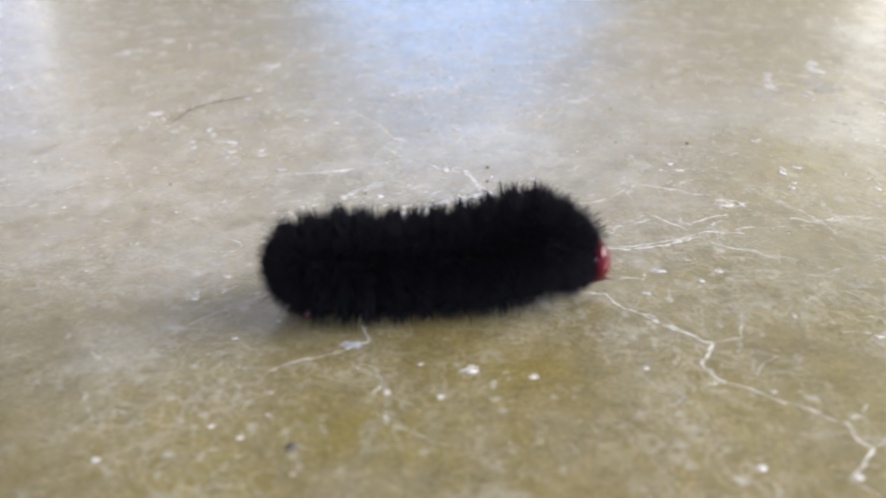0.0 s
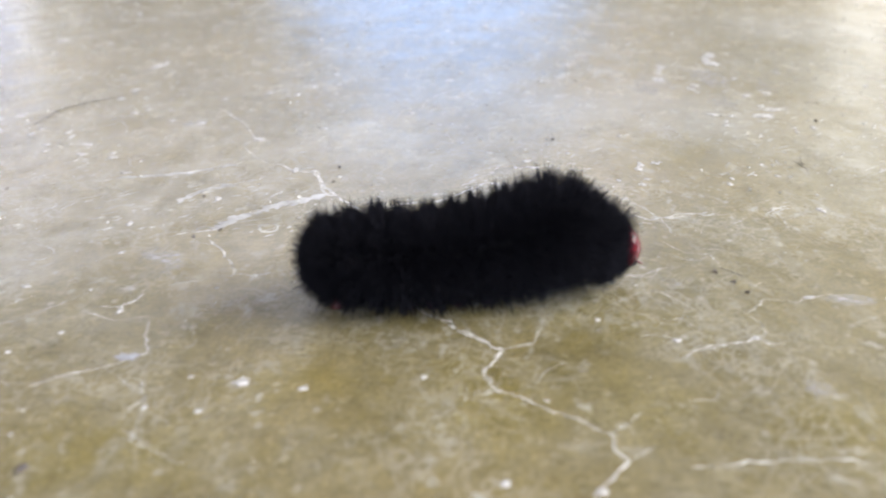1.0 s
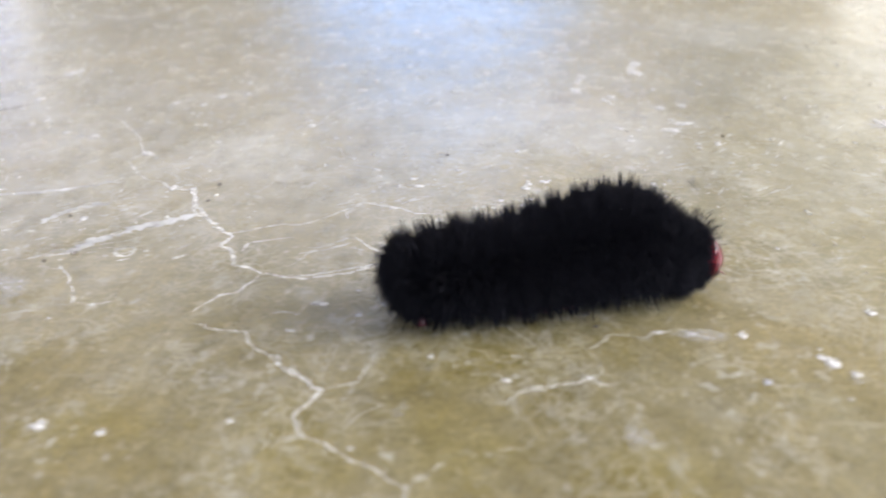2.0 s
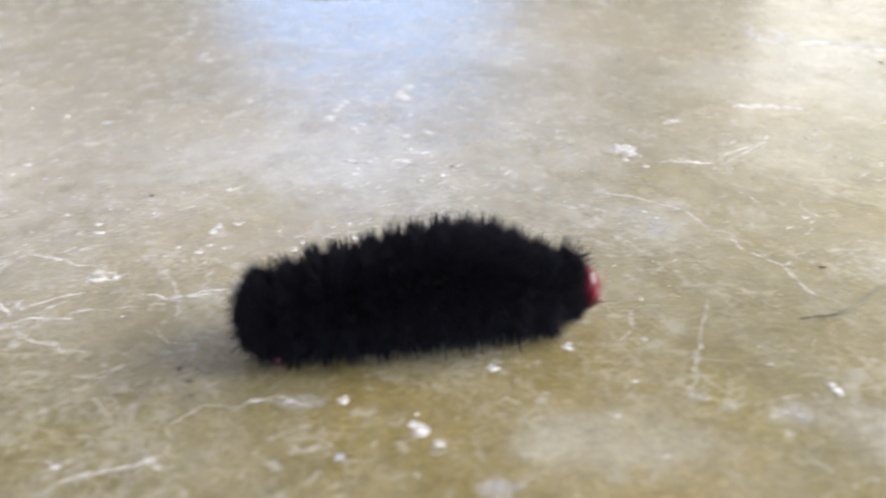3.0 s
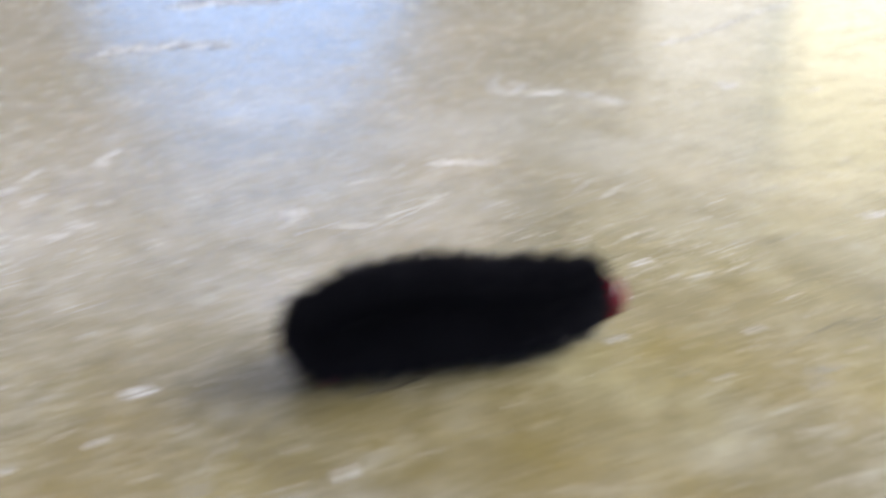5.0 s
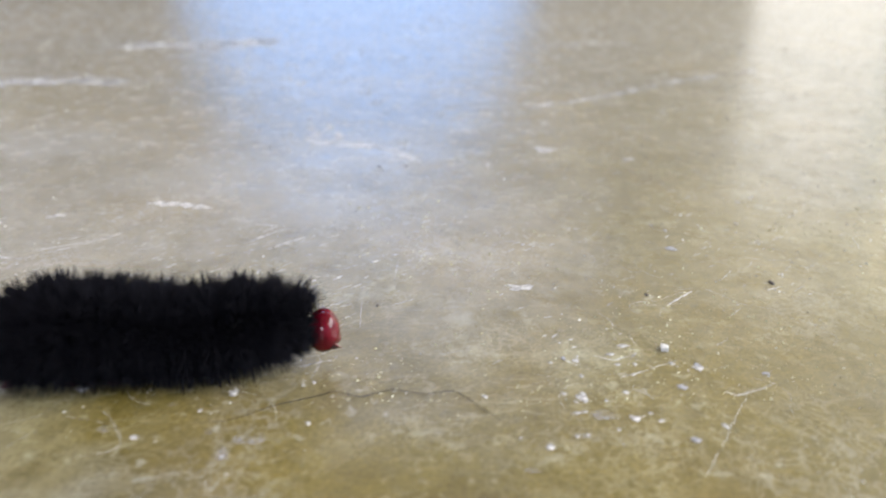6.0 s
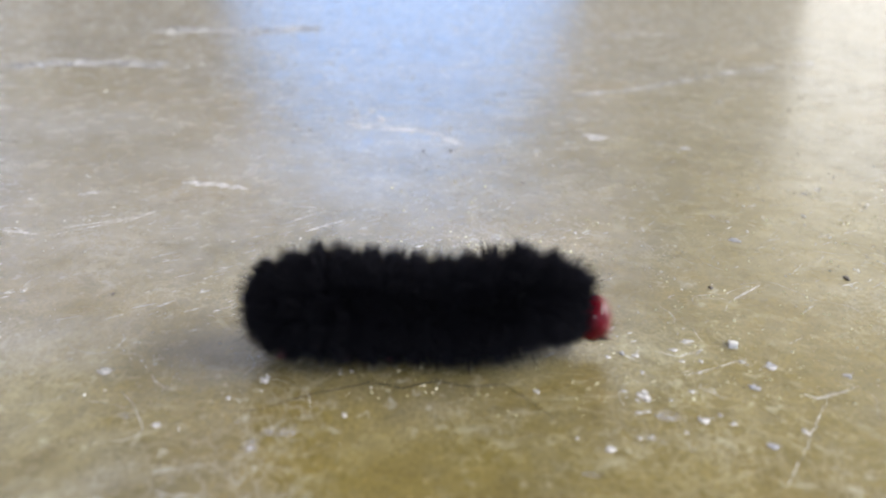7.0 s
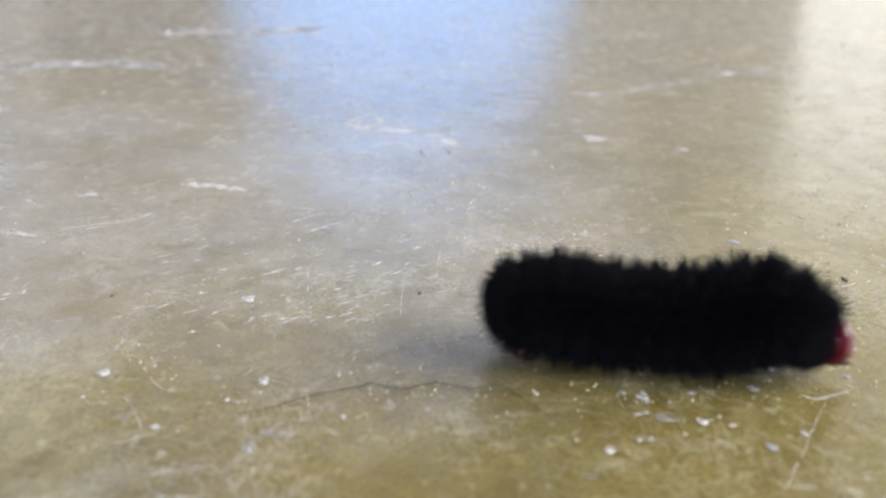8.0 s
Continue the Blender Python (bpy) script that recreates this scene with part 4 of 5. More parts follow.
chip(161.3, 127.4, 3.0, 2.4, 'faint')
chip(135.6, 244.9, 5.5, 3.7, 'faint')
chip(84.0, 138.3, 1.0, 0.6, 'dark')
crack(0.7, 75.5, 170.3, 78.0, 169.9, 81.3, 170.5)
crack(0.6, 83.6, 170.9, 87.0, 171.0, 89.3, 172.2)
crack(0.6, 77.4, 161.3, 77.3, 165.3, 76.7, 169.5, 74.5, 175.3, 73.1, 177.9)
crack(0.5, 98.7, 169.1, 100.3, 171.8, 103.2, 173.3)
crack(0.5, 63.0, 195.4, 66.3, 199.7)
crack(0.7, 36.8, 257.5, 41.3, 261.3, 45.3, 267.7)
crack(0.5, 186.6, 168.4, 189.9, 171.6, 191.9, 172.5)
crack(0.6, 203.0, 193.8, 202.8, 189.1)
chip(192.3, 204.2, 0.9, 1.2, 'pale')
chip(68.2, 220.5, 1.0, 1.3, 'pale')
chip(106.3, 198.5, 0.7, 1.6, 'pale')
chip(107.4, 191.1, 1.1, 1.4, 'pale')
chip(58.7, 251.9, 1.4, 1.6, 'pale')
crack(0.9, 30.5, 158.3, 37.1, 158.9, 42.6, 160.6, 47.9, 162.6, 51.7, 165.2, 56.3, 164.5, 59.2, 163.9)
crack(0.7, 42.5, 174.4, 45.6, 169.6, 49.0, 165.3)
smear(2.2, -15.0, 169.0, -10.0, 173.0, -6.0, 178.0, 2.0, 183.0, 9.0, 187.0)
smear(1.4, -41.0, 200.0, -29.0, 201.0, -22.0, 204.0, -15.0, 207.0)
smear(1.3, -23.0, 184.0, -19.0, 191.0, -12.0, 195.0)
crack(0.5, -20.0, 136.0, -21.0, 140.0, -19.0, 142.0, -19.0, 145.0)
crack(0.5, -19.0, 134.0, -15.0, 134.0, -14.0, 128.0, -13.0, 125.0)
crack(0.45, 35.0, 111.0, 38.0, 111.0, 41.0, 112.0)
crack(0.4, 63.0, 94.0, 71.0, 95.0, 76.0, 95.0, 81.0, 95.0, 84.0, 95.0)
chip(-19.0, 157.0, 10.0, 8.0, 'dust')
chip(-32.0, 239.0, 9.0, 7.0, 'dust')
chip(100.0, 135.0, 10.0, 5.0, 'dust')
chip(85.0, 110.0, 5.0, 6.0, 'dust')
smear(3, 254.0, 365.0, 253.0, 343.0, 258.0, 339.0, 268.0, 355.0)
smear(3.5, 263.0, 336.0, 274.0, 336.0, 284.0, 329.0, 292.0, 313.0)
chip(172.0, 235.0, 8.0, 10.0, 'dust')
chip(170.0, 125.0, 7.0, 5.0, 'dust')
chip(178.0, 130.0, 2.0, 4.0, 'pale')
chip(184.0, 119.0, 9.0, 8.0, 'dust')
chip(117.0, 127.0, 3.0, 4.0, 'pale')
chip(119.0, 122.0, 2.0, 3.0, 'dust')
chip(126.0, 114.0, 8.0, 4.0, 'dust')
chip(137.0, 108.0, 3.0, 5.0, 'dust')
smear(4, 343.0, 409.0, 364.0, 420.0, 389.0, 440.0, 434.0, 482.0, 488.0, 517.0)
smear(6, 378.0, 615.0, 415.0, 633.0, 452.0, 632.0)
chip(316.0, 146.0, 5.0, 4.0, 'dust')
chip(306.0, 137.0, 2.0, 2.0, 'pale')
chip(314.0, 152.0, 2.0, 4.0, 'pale')
chip(312.0, 147.0, 2.0, 1.0, 'pale')
chip(312.0, 140.0, 2.0, 2.0, 'dust')
chip(321.0, 145.0, 2.0, 2.0, 'pale')
chip(325.0, 144.0, 1.0, 1.0, 'pale')
chip(337.0, 162.0, 2.0, 2.0, 'pale')
chip(332.0, 155.0, 2.0, 2.0, 'grey')
chip(329.0, 138.0, 2.0, 2.0, 'grey')
chip(335.0, 142.0, 1.0, 2.0, 'pale')
scratch(0.35, 323.0, 155.0, 325.0, 153.0, 326.0, 151.0)
scratch(0.35, 339.0, 153.0, 341.0, 152.0, 346.0, 154.0, 349.0, 156.0)
chip(230.0, 159.0, 6.0, 2.0, 'dust')
chip(256.0, 137.0, 3.0, 4.0, 'dust')
chip(258.0, 141.0, 2.0, 4.0, 'dust')
chip(242.0, 142.0, 2.0, 1.0, 'pale')
chip(261.0, 141.0, 3.0, 4.0, 'dust')


def make_scuffs(count, seed, x0, x1, y0, y1, heading):
    """Short pale strokes of wear that run about one way."""
    rng = random.Random(seed)
    verts, faces = [], []
    while count:
        x, y = rng.uniform(x0, x1) * MM, rng.uniform(y0, y1) * MM
        if noise.noise((x * 30, y * 30, seed)) + 0.5 * noise.noise((x * 90, y * 90, seed)) < rng.uniform(-0.45, 0.45):
            continue
        count -= 1
        way = radians(heading + rng.gauss(0, 13))
        long, wide = rng.uniform(1.2, 6.5) * rng.random() ** 0.5 * MM, rng.uniform(0.12, 0.42) * MM * min(2.0, 0.5 + y / 0.35)
        steps = max(4, int(long / 0.0006))
        for k in range(steps + 1):
            u = k / steps - 0.5
            cx, cy = x + u * long * math.cos(way) + rng.gauss(0, 0.00006), y + u * long * math.sin(way) + rng.gauss(0, 0.00006)
            w = wide * (1 - (2 * u) ** 2) * rng.uniform(0.35, 1.0) + 0.00002
            b = len(verts)
            verts.extend(((cx - w * math.sin(way), cy + w * math.cos(way), 0.00002), (cx, cy, 0.00004), (cx + w * math.sin(way), cy - w * math.cos(way), 0.00002)))
            if k:
                faces.extend(((b - 3, b - 2, b + 1, b), (b - 2, b - 1, b + 2, b + 1)))
    me = bpy.data.meshes.new("scuffs")
    me.from_pydata(verts, [], faces)
    me.materials.append(FAINT)
    tagged(new("scuffs", me), "short pale scuff strokes worn into the concrete floor", "scuff", kind="stuff")


def make_hairlines(count, seed):
    """A net of very fine pale lines in the sealer, denser in some patches."""
    rng = random.Random(seed)
    verts, faces = [], []

    def line(x, y, way, length, width):
        steps = max(4, int(length / 0.0011))
        turn, last = 0.0, None
        for k in range(steps + 1):
            turn = turn * 0.7 + rng.gauss(0, 0.13)
            way += turn
            x, y = x + 0.0011 * math.cos(way), y + 0.0011 * math.sin(way)
            w = width * rng.uniform(0.35, 1.0) * min(1.0, 0.3 + 0.3 * min(k, steps - k))
            b = len(verts)
            verts.extend(((x - w * math.sin(way), y + w * math.cos(way), 0.00002), (x, y, 0.000035), (x + w * math.sin(way), y - w * math.cos(way), 0.00002)))
            if last is not None:
                faces.extend(((last, last + 1, b + 1, b), (last + 1, last + 2, b + 2, b + 1)))
            last = b
            if rng.random() < 0.05 and length > 0.006:
                line(x, y, way + rng.choice((-1, 1)) * rng.uniform(0.6, 1.4), length * 0.4, width * 0.8)

    while count:
        x, y = rng.uniform(-0.2, 0.5), 0.10 + 0.45 * rng.random() ** 1.3
        if rng.random() > (y - 0.10) / 0.09:
            continue
        if noise.noise((x * 16, y * 16, seed)) + 0.4 * noise.noise((x * 50, y * 50, seed)) < rng.uniform(-0.3, 0.5):
            continue
        count -= 1
        line(x, y, rng.uniform(0, math.tau), rng.uniform(0.004, 0.022), rng.uniform(0.05, 0.13) * MM * min(2.0, 0.7 + y / 0.5))
    me = bpy.data.meshes.new("hairline_cracks")
    me.from_pydata(verts, [], faces)
    me.materials.append(FAINT)
    tagged(new("hairline_cracks", me), "net of very fine pale hairline cracks in the concrete floor", "hairline crack", kind="stuff")


make_scuffs(420, 31, -125, 10, 165, 300, 33)
make_scuffs(460, 32, 30, 165, 190, 340, 45)
make_scuffs(240, 33, 195, 275, 178, 245, 44)
make_scuffs(280, 34, 265, 420, 165, 330, 40)
make_hairlines(300, 4)
make_specks(11500, 3, 0.08, 0.38, SAND, "white_sand", "scattered white sand grains on the concrete floor")
make_specks(1100, 12, 0.12, 0.38, GOLD, "golden_sand", "scattered pale golden sand grains on the concrete floor", 0.27, 0.42, 0.145, 0.13)
make_specks(500, 8, 0.08, 0.22, CHIP["dark"], "dark_sand", "scattered dark specks of grit on the concrete floor")


# ---------------------------------------------------------------- the caterpillar
SEGMENTS = 13
SPACING = 3.85 * MM
CORE = 4.7 * MM
STEP = 0.5314          # seconds from one wave of the body to the next
CREST = 0.28           # a wave is at the middle of the body at this time
SPEED = 40.0 * MM


def tuft_mesh(seed, spread, foot_width, count, thick=1.0, mat=BRISTLE):
    """A wart's spray of stiff, slightly bent, tapering bristles, one unit long along z."""
    rng = random.Random(seed)
    verts, faces = [], []
    for _ in range(count):
        a, tilt = rng.uniform(0, math.tau), radians(spread) * rng.random() ** 0.6
        way = Vector((math.sin(tilt) * math.cos(a), math.sin(tilt) * math.sin(a), math.cos(tilt)))
        foot = Vector((math.cos(a), math.sin(a), 0)) * foot_width * rng.random() ** 0.5
        long = rng.choice((rng.uniform(0.55, 0.95), rng.uniform(0.86, 1.06)))
        bend = Vector((rng.uniform(-1, 1), rng.uniform(-1, 1), 0)) * 0.06
        side = way.orthogonal().normalized()
        up = way.cross(side)
        b = len(verts)
        for f, r in ((0.0, 0.0135 * thick), (0.5, 0.0115 * thick), (0.82, 0.0075 * thick)):
            c = foot + way * long * f + bend * f * f
            verts.extend(tuple(c + (side * math.cos(t) + up * math.sin(t)) * r) for t in (0, 2.094, 4.189))
        verts.append(tuple(foot + way * long + bend))
        for n in (0, 3):
            for k in range(3):
                j = (k + 1) % 3
                faces.append((b + n + k, b + n + j, b + n + 3 + j, b + n + 3 + k))
        faces.extend((b + 6 + k, b + 6 + (k + 1) % 3, b + 9) for k in range(3))
    me = bpy.data.meshes.new("bristle_tuft")
    me.from_pydata(verts, [], faces)
    me.materials.append(mat)
    me.polygons.foreach_set("use_smooth", [True] * len(me.polygons))
    return me


def ring_body(bm, profile, sides=24, flat=0.0):
    """A closed body of revolution about x: profile of (x, radius)."""
    rings = []
    for x, r in profile:
        ring = []
        for k in range(sides):
            a = math.tau * k / sides
            z = r * math.sin(a)
            if z < 0:
                z *= 1 - flat
            ring.append(bm.verts.new((x, r * math.cos(a), z)))
        rings.append(ring)
    for r, s in zip(rings, rings[1:]):
        for k in range(sides):
            bm.faces.new((r[k], r[(k + 1) % sides], s[(k + 1) % sides], s[k]))
    bm.faces.new(rings[0])
    bm.faces.new(list(reversed(rings[-1])))


def limb(points, radii, sides=8):
    bm = bmesh.new()
    rings = []
    for i, (p, r) in enumerate(zip(points, radii)):
        d = (Vector(points[min(i + 1, len(points) - 1)]) - Vector(points[max(i - 1, 0)])).normalized()
        u = d.orthogonal().normalized()
        w = d.cross(u)
        rings.append([bm.verts.new(Vector(p) + (u * math.cos(math.tau * k / sides) + w * math.sin(math.tau * k / sides)) * r) for k in range(sides)])
    for r, s in zip(rings, rings[1:]):
        for k in range(sides):
            bm.faces.new((r[k], r[(k + 1) % sides], s[(k + 1) % sides], s[k]))
    bm.faces.new(rings[0])
    bm.faces.new(rings[-1])
    return bm


BRUSHES = [tuft_mesh(n, 12, 0.08, 36, 1.2) for n in range(5)]
SPRAYS = [tuft_mesh(n + 10, 40, 0.16, 72, 1.0) for n in range(5)]
WISPS = [tuft_mesh(n + 20, 40, 0.2, 22, 0.8) for n in range(5)]
tuft_rng = random.Random(21)
LONG = 6.5 * MM         # a bristle on the back


def add_tuft(parent, x, angle, lean, radius, length, kind, over=1.0):
    """A tuft on a segment: x along the body, angle from the top round it, lean towards the head, in degrees. over: the segment's height above the floor, in metres, which keeps the tips off it."""
    ob = new("bristle_tuft", kind[tuft_rng.randrange(5)])
    ob.parent = parent
    turn = Matrix.Rotation(radians(-angle - tuft_rng.uniform(-5, 5)), 4, "X")
    tip = turn @ Matrix.Rotation(radians(lean + tuft_rng.uniform(-4, 4)), 4, "Y")
    foot = turn @ Vector((x + tuft_rng.uniform(-0.2, 0.2) * MM, 0, radius * 0.95))
    size = length * tuft_rng.uniform(0.94, 1.06)
    drop = -(tip @ Vector((0, 0, 1))).z
    if drop > 0.05:
        size = min(size, max(1.6 * MM, (over + foot.z - 0.2 * MM) / drop))
    ob.matrix_basis = Matrix.Translation(foot) @ tip @ Matrix.Rotation(tuft_rng.uniform(0, 6.28), 4, "Z") @ Matrix.Diagonal((size, size, size, 1))


def radius_at(s):
    """Body radius along the body, s from 0 at the tail to 1 at the neck."""
    return CORE * min(1.0, 0.76 + 1.6 * s, 0.74 + 1.3 * (1 - s))


def rest_height(s):
    """Height of the body's middle line while it lies flat."""
    return float(np.interp(s, (0, 0.12, 0.85, 1.0), (5.6, 6.1, 6.1, 5.7))) * MM


def lean_at(s):
    """How far the tufts lean, backwards at the tail and forwards at the neck."""
    return -30 * (1 - s / 0.32) if s < 0.32 else 46 * (1 - (1 - s) / 0.25) if s > 0.75 else 4


def length_at(s):
    return LONG * float(np.interp(s, (0, 0.08, 0.2, 0.8, 0.92, 1.0), (0.93, 1.0, 1.0, 1.0, 0.86, 0.62)))


def make_segment(i, parent):
    """A ring of the back with one row of tall tufts and a lower row between it and the next."""
    s = i / (SEGMENTS - 1)
    r, lean, long, over = radius_at(s), lean_at(s), length_at(s), rest_height(s)
    bm = bmesh.new()
    h = SPACING * 0.62
    ring_body(bm, [(-h, r * 0.80), (-h * 0.75, r * 0.93), (-h * 0.3, r), (h * 0.3, r), (h * 0.75, r * 0.93), (h, r * 0.80)], flat=0.12)
    seg = part("segment", bm, SKIN, parent)
    band = bmesh.new()
    ring_body(band, [(h * 0.9, r * 0.74), (h * 0.98, r * 0.78), (h * 1.06, r * 0.74)], flat=0.12)
    part("band", band, DARKRED, seg, "dark red ring between two segments")
    for k in range(-4, 5):
        angle = k * 24
        add_tuft(seg, 0.0, angle, lean, r, long, BRUSHES, over)
        add_tuft(seg, 0.0, angle + 8, lean, r, long * 0.77, SPRAYS, over)
        add_tuft(seg, 0.0, angle + 14, lean, r, long * 1.02, WISPS, over)
        if k < 4:
            add_tuft(seg, 0.5 * SPACING, angle + 12, lean, r * 0.97, long * 0.76, SPRAYS, over)
            add_tuft(seg, 0.5 * SPACING, angle + 12, lean, r * 0.97, long * 0.95, WISPS, over)
    if i == 0:
        for tilt, back, thin, turns in ((-46, 0.35, 0.95, 12), (-58, 0.6, 0.85, 11), (-72, 0.85, 0.62, 8), (-86, 1.0, 0.3, 5)):
            for k in range(turns):
                angle = -140 + 280 * (k + 0.5) / turns
                for kind, share in ((SPRAYS, 0.52), (BRUSHES, 0.68), (WISPS, 0.86)):
                    add_tuft(seg, -h * back, angle, tilt, r * thin, LONG * share * (1.0 if tilt < -50 else 1.2), kind, over)
    if i == SEGMENTS - 1:
        for k in range(-5, 6):
            add_tuft(seg, h * 0.5, k * 22, 56, r * 0.95, LONG * (0.62, 0.60, 0.52, 0.36, 0.30, 0.30)[abs(k)], SPRAYS, over)
            add_tuft(seg, h * 0.5, k * 22 + 11, 50, r * 0.95, LONG * (0.98, 0.94, 0.80, 0.55, 0.42, 0.40)[abs(k)], WISPS, over)
            add_tuft(seg, h * 0.2, k * 22, 40, r * 0.95, LONG * (0.96, 0.94, 0.86, 0.66, 0.52, 0.50)[abs(k)], WISPS, over)
    return seg


def make_belly(i, parent):
    """The underside of a segment, which stays nearer the floor: fringe, prolegs or legs."""
    s = i / (SEGMENTS - 1)
    r, over = radius_at(s), rest_height(s)
    lean, long = lean_at(s) * 0.8, length_at(s) * float(np.interp(i, (0, 5, 9, 11, 12), (0.97, 1.02, 1.18, 1.18, 1.06)))
    bm = bmesh.new()
    h = SPACING * 0.6
    ring_body(bm, [(-h, r * 0.62), (-h * 0.5, r * 0.78), (h * 0.5, r * 0.78), (h, r * 0.62)], 20, 0.0)
    for v in bm.verts:
        v.co.z = v.co.z * 0.5 - r * 0.36
    belly = part("belly", bm, SKIN, parent)
    for side in (-1, 1):
        for angle in (88, 104, 119, 133):
            add_tuft(belly, 0.0, side * angle, lean, r, long * 0.86, SPRAYS, over)
            add_tuft(belly, 0.0, side * (angle + 5), lean, r, long * 1.03, BRUSHES, over)
            add_tuft(belly, 0.5 * SPACING, side * (angle + 7), lean, r * 0.96, long * 0.80, SPRAYS if side < 0 else WISPS, over)
        add_tuft(belly, 0.0, side * 110, lean, r, long * 1.08, WISPS, over)
    if i == 0:
        for angle in (-60, -85, -105, 95):
            for tilt in (-40, -62):
                add_tuft(belly, -0.3 * SPACING, angle, tilt, r * 0.9, LONG * 0.72, SPRAYS, over)
                add_tuft(belly, -0.3 * SPACING, angle, tilt, r * 0.9, LONG * 0.86, WISPS, over)
    if i >= 10:
        for side in (1, -1):
            leg = limb([(0, side * 2.0 * MM, -over * 0.5), (0.6 * MM, side * 2.8 * MM, -over * 0.76), (1.2 * MM, side * 2.5 * MM, -over * 0.99)],
                       [0.75 * MM, 0.5 * MM, 0.14 * MM])
            part("leg", leg, SKIN, belly, "short jointed black true leg")
    elif i in (0, 3, 4, 5, 6):
        for side in (1, -1):
            leg = limb([(0, side * 2.2 * MM, -over * 0.45), (0, side * 3.8 * MM, -over * 0.70), (0, side * 5.0 * MM, -over * 0.88), (0, side * 5.2 * MM, -over * 0.985)],
                       [1.3 * MM, 1.0 * MM, 0.85 * MM, 1.1 * MM])
            part("proleg", leg, DARKRED, belly, "stubby dark red proleg with a broad foot")
    return belly


def make_head(parent):
    """A shiny two-lobed capsule with mouthparts, eyes and feelers."""
    bm = bmesh.new()
    bmesh.ops.create_uvsphere(bm, u_segments=28, v_segments=20, radius=1.0)
    for v in bm.verts:
        x, y, z = v.co
        groove = math.exp(-(y / 0.14) ** 2) * max(0.0, z * 0.6 + 0.6) * 0.10
        face = 1.0 - 0.12 * max(0.0, -z)
        v.co = Vector((x * 3.1 * (1 - groove) * (1 - 0.10 * max(0, z)), y * 3.8 * face, z * 4.1 * (1 - groove))) * MM
    head = part("head", bm, RED, parent, "shiny crimson head capsule")
    bm = bmesh.new()
    bmesh.ops.create_icosphere(bm, subdivisions=2, radius=1.0)
    for v in bm.verts:
        v.co = Vector((2.5 + v.co.x * 0.7, v.co.y * 1.2, -1.5 + v.co.z * 1.1)) * MM
    part("face_plate", bm, AMBER, head, "amber-orange face plate")
    for side in (1, -1):
        jaw = limb([(1.7 * MM, side * 0.8 * MM, -2.3 * MM), (2.2 * MM, side * 0.7 * MM, -3.0 * MM), (2.5 * MM, side * 0.2 * MM, -3.5 * MM)], [0.7 * MM, 0.55 * MM, 0.15 * MM])
        part("mandible", jaw, SKIN, head, "small black jaw")
        feeler = limb([(1.8 * MM, side * 1.7 * MM, -1.9 * MM), (2.6 * MM, side * 2.0 * MM, -2.3 * MM), (3.2 * MM, side * 2.1 * MM, -2.5 * MM)], [0.28 * MM, 0.2 * MM, 0.08 * MM])
        part("antenna", feeler, AMBER, head, "short amber feeler")
        for n in range(4):
            bm = bmesh.new()
            bmesh.ops.create_icosphere(bm, subdivisions=1, radius=0.22 * MM)
            a = -0.2 - n * 0.35
            for v in bm.verts:
                v.co += Vector((1.75 * math.cos(a * 0.6) * MM, side * 2.75 * math.cos(a * 0.5) * MM, (-0.6 + 2.0 * math.sin(a)) * MM))
            part("eye", bm, SKIN, head, "tiny black eye")
    return head


caterpillar = tagged(new("caterpillar"), "black woolly caterpillar with dense bristle tufts and shiny red head", "caterpillar")
segments = [make_segment(i, caterpillar) for i in range(SEGMENTS)]
bellies = [make_belly(i, caterpillar) for i in range(SEGMENTS)]
head = make_head(caterpillar)


# ---------------------------------------------------------------- how it crawls
TRAIL = ((-45, 133), (0, 138.5), (45, 142.5), (90, 150), (138, 154), (180, 159), (210, 161.5), (258, 166), (285, 168), (318, 166), (350, 159), (390, 149))


def trail(d):
    """The place on the trail, in metres, and its heading, at d metres along."""
    def side(x):
        pts = TRAIL
        k = max(1, min(len(pts) - 3, next((n for n, p in enumerate(pts) if p[0] > x), len(pts)) - 1))
        (xa, a), (xb, b), (xc, c), (xd, e) = pts[k - 1 : k + 3]
        u = (x - xb) / (xc - xb)
        ma, mb = (c - a) / (xc - xa) * (xc - xb), (e - b) / (xd - xb) * (xc - xb)
        return (2 * u**3 - 3 * u**2 + 1) * b + (u**3 - 2 * u**2 + u) * ma + (3 * u**2 - 2 * u**3) * c + (u**3 - u**2) * mb
    x = d / MM
    return Vector((d, side(x) * MM, 0)), math.atan2(side(x + 1) - side(x - 1), 2.0)


def wave_delay(s):
    """Seconds by which the wave's crest comes to the place s after it passed the middle."""
    return float(np.interp(s, (0.0, 0.1, 0.3, 0.47, 0.63, 0.75, 0.86, 0.95, 1.0), (-0.24, -0.20, -0.09, 0.0, 0.09, 0.17, 0.255, 0.325, 0.36)))


def wave(s, t):
    """Lift from 0 to 1 as the wave passes."""
    phase = (t - CREST - wave_delay(s)) / STEP
    near = phase - round(phase)
    return math.exp(-(near / (0.32 if near < 0 else 0.36)) ** 2)


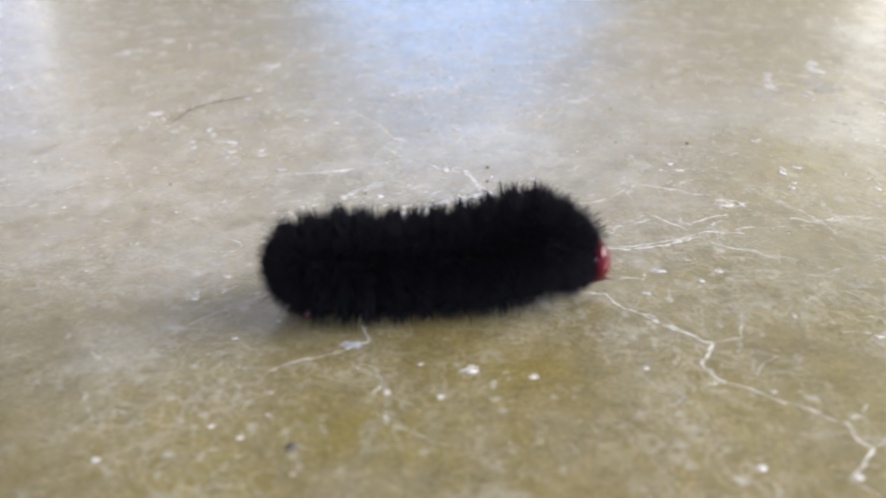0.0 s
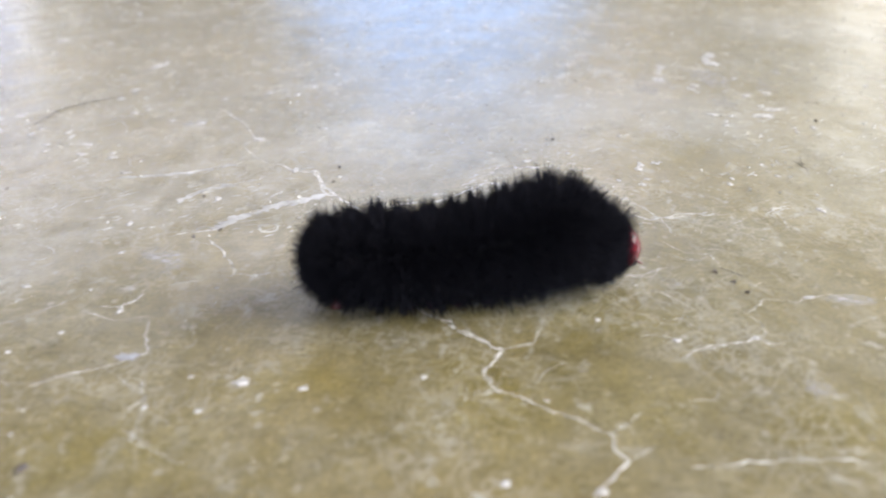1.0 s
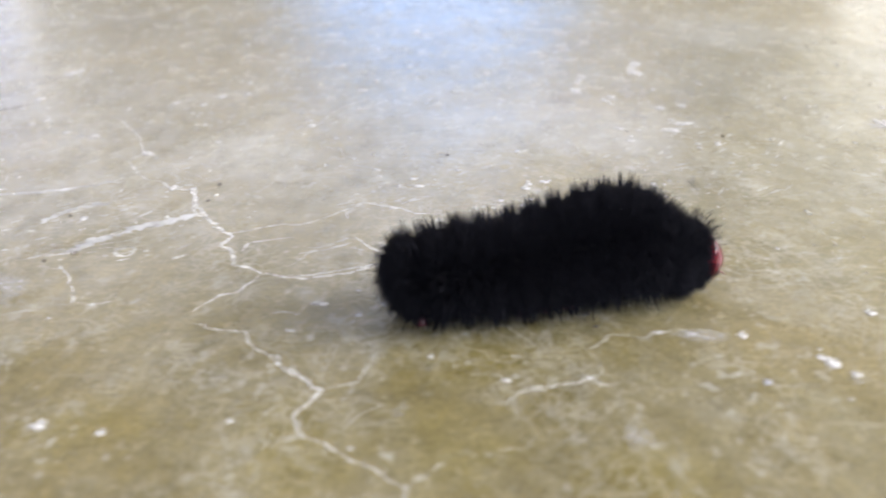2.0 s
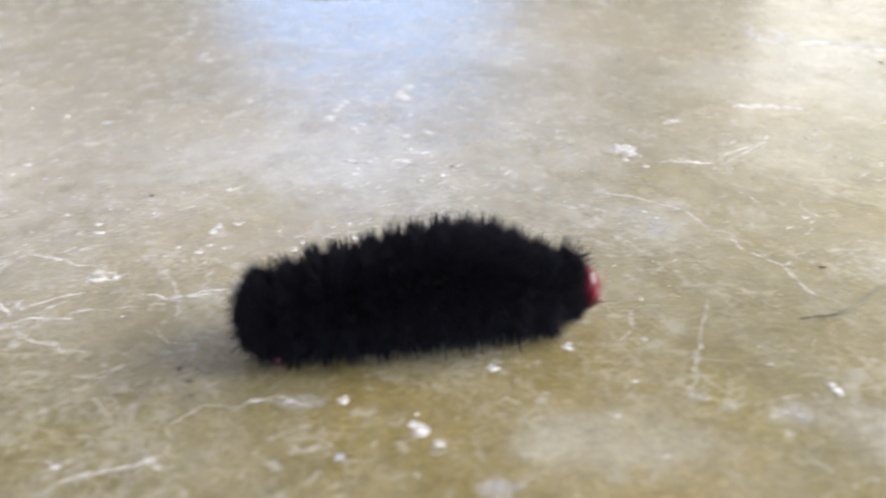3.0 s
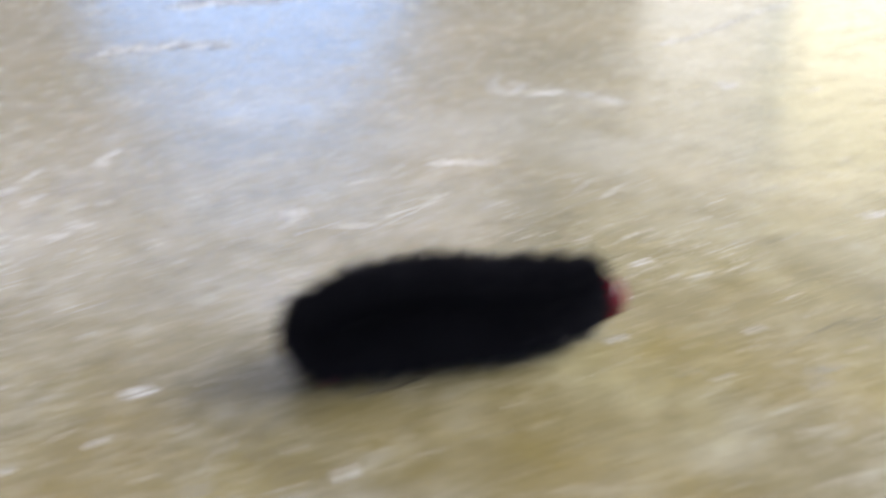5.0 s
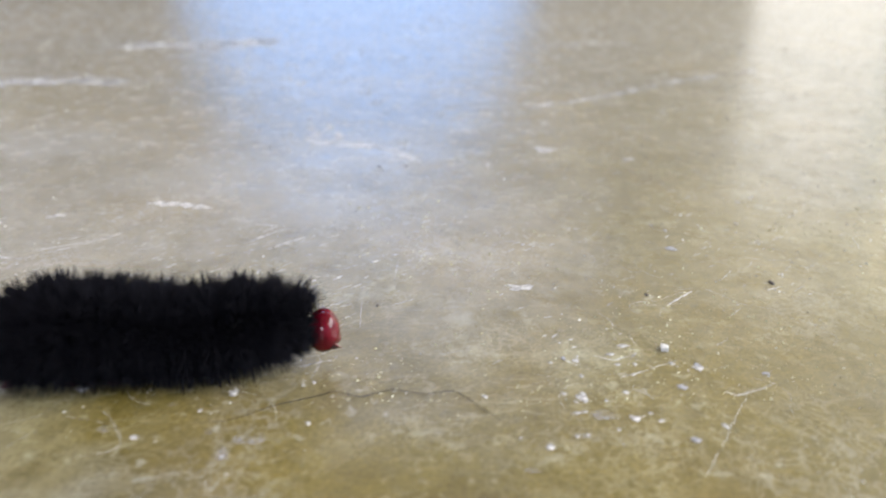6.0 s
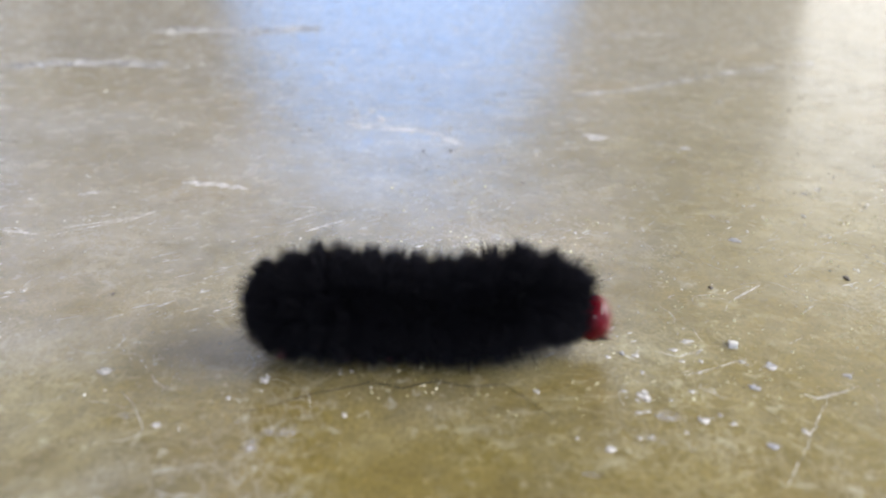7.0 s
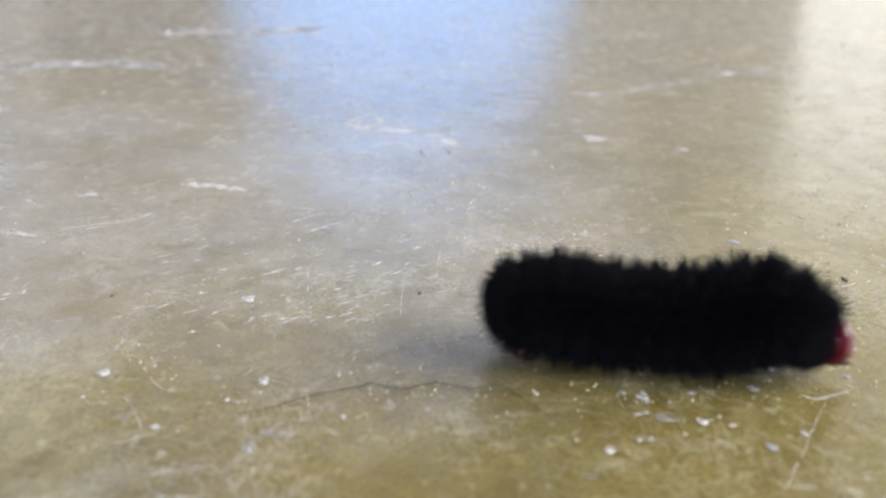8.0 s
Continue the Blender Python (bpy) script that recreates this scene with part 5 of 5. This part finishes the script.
def body_pose(i, t, rise=1.0):
    """A segment's pose in the world; the index SEGMENTS is the head. rise: its share of the wave's lift."""
    s = min(1.0, i / (SEGMENTS - 1))
    along = (i - (SEGMENTS - 1) / 2) * SPACING
    if i == SEGMENTS:
        along = ((SEGMENTS - 1) / 2) * SPACING + 4.8 * MM + 0.9 * MM * math.sin(math.tau * ((t - CREST) / STEP - 0.57))
    high = float(np.interp(s, (0, 0.2, 0.5, 0.8, 1.0), (2.8, 3.0, 3.4, 4.9, 2.8))) * MM * rise
    lift = wave(s, t)
    ahead = np.interp(s, (0, 0.4, 1), (0.8, 0.6, 2.0)) * math.sin(math.tau * ((t - CREST) / STEP - np.interp(s, (0, 1), (-0.46, 0.57))))
    slide = float(ahead + np.interp(s, (0, 0.3, 1), (1.1, 0.5, 0.9))) * MM
    place, turn = trail(-2.0 * MM + SPEED * t + along + slide)
    e = 0.03
    slope = (wave(min(1, s + e), t) - wave(max(0, s - e), t)) * high / ((min(1, s + e) - max(0, s - e)) * (SEGMENTS - 1) * SPACING)
    place.z = rest_height(s) + high * lift
    if i == SEGMENTS:
        place.z = 5.5 * MM + 0.7 * MM * wave(0.9, t - 0.09)
        slope = 0.25 - 0.5 * wave(0.9, t)
    return place, turn, math.atan(slope) * 0.5


def motions():
    times = [n / 15 for n in range(121)]
    base = []
    for t in times:
        place, turn = trail(-2.0 * MM + SPEED * t)
        base.append(Matrix.Translation(place) @ Matrix.Rotation(turn, 4, "Z"))
    walk(caterpillar, list(zip(times, base)))
    moving = [(i, ob, 1.0) for i, ob in enumerate([*segments, head])] + [(i, ob, float(np.interp(i, (0, 1, 3, 6, 9, 12), (0.55, 0.45, 0.25, 0.25, 0.6, 0.9)))) for i, ob in enumerate(bellies)]
    for i, ob, rise in moving:
        rows = []
        for t, m in zip(times, base):
            place, turn, tilt = body_pose(i, t, rise)
            rows.append((t, m.inverted() @ Matrix.Translation(place) @ Matrix.Rotation(turn, 4, "Z") @ Matrix.Rotation(-tilt, 4, "Y")))
        walk(ob, rows)


motions()
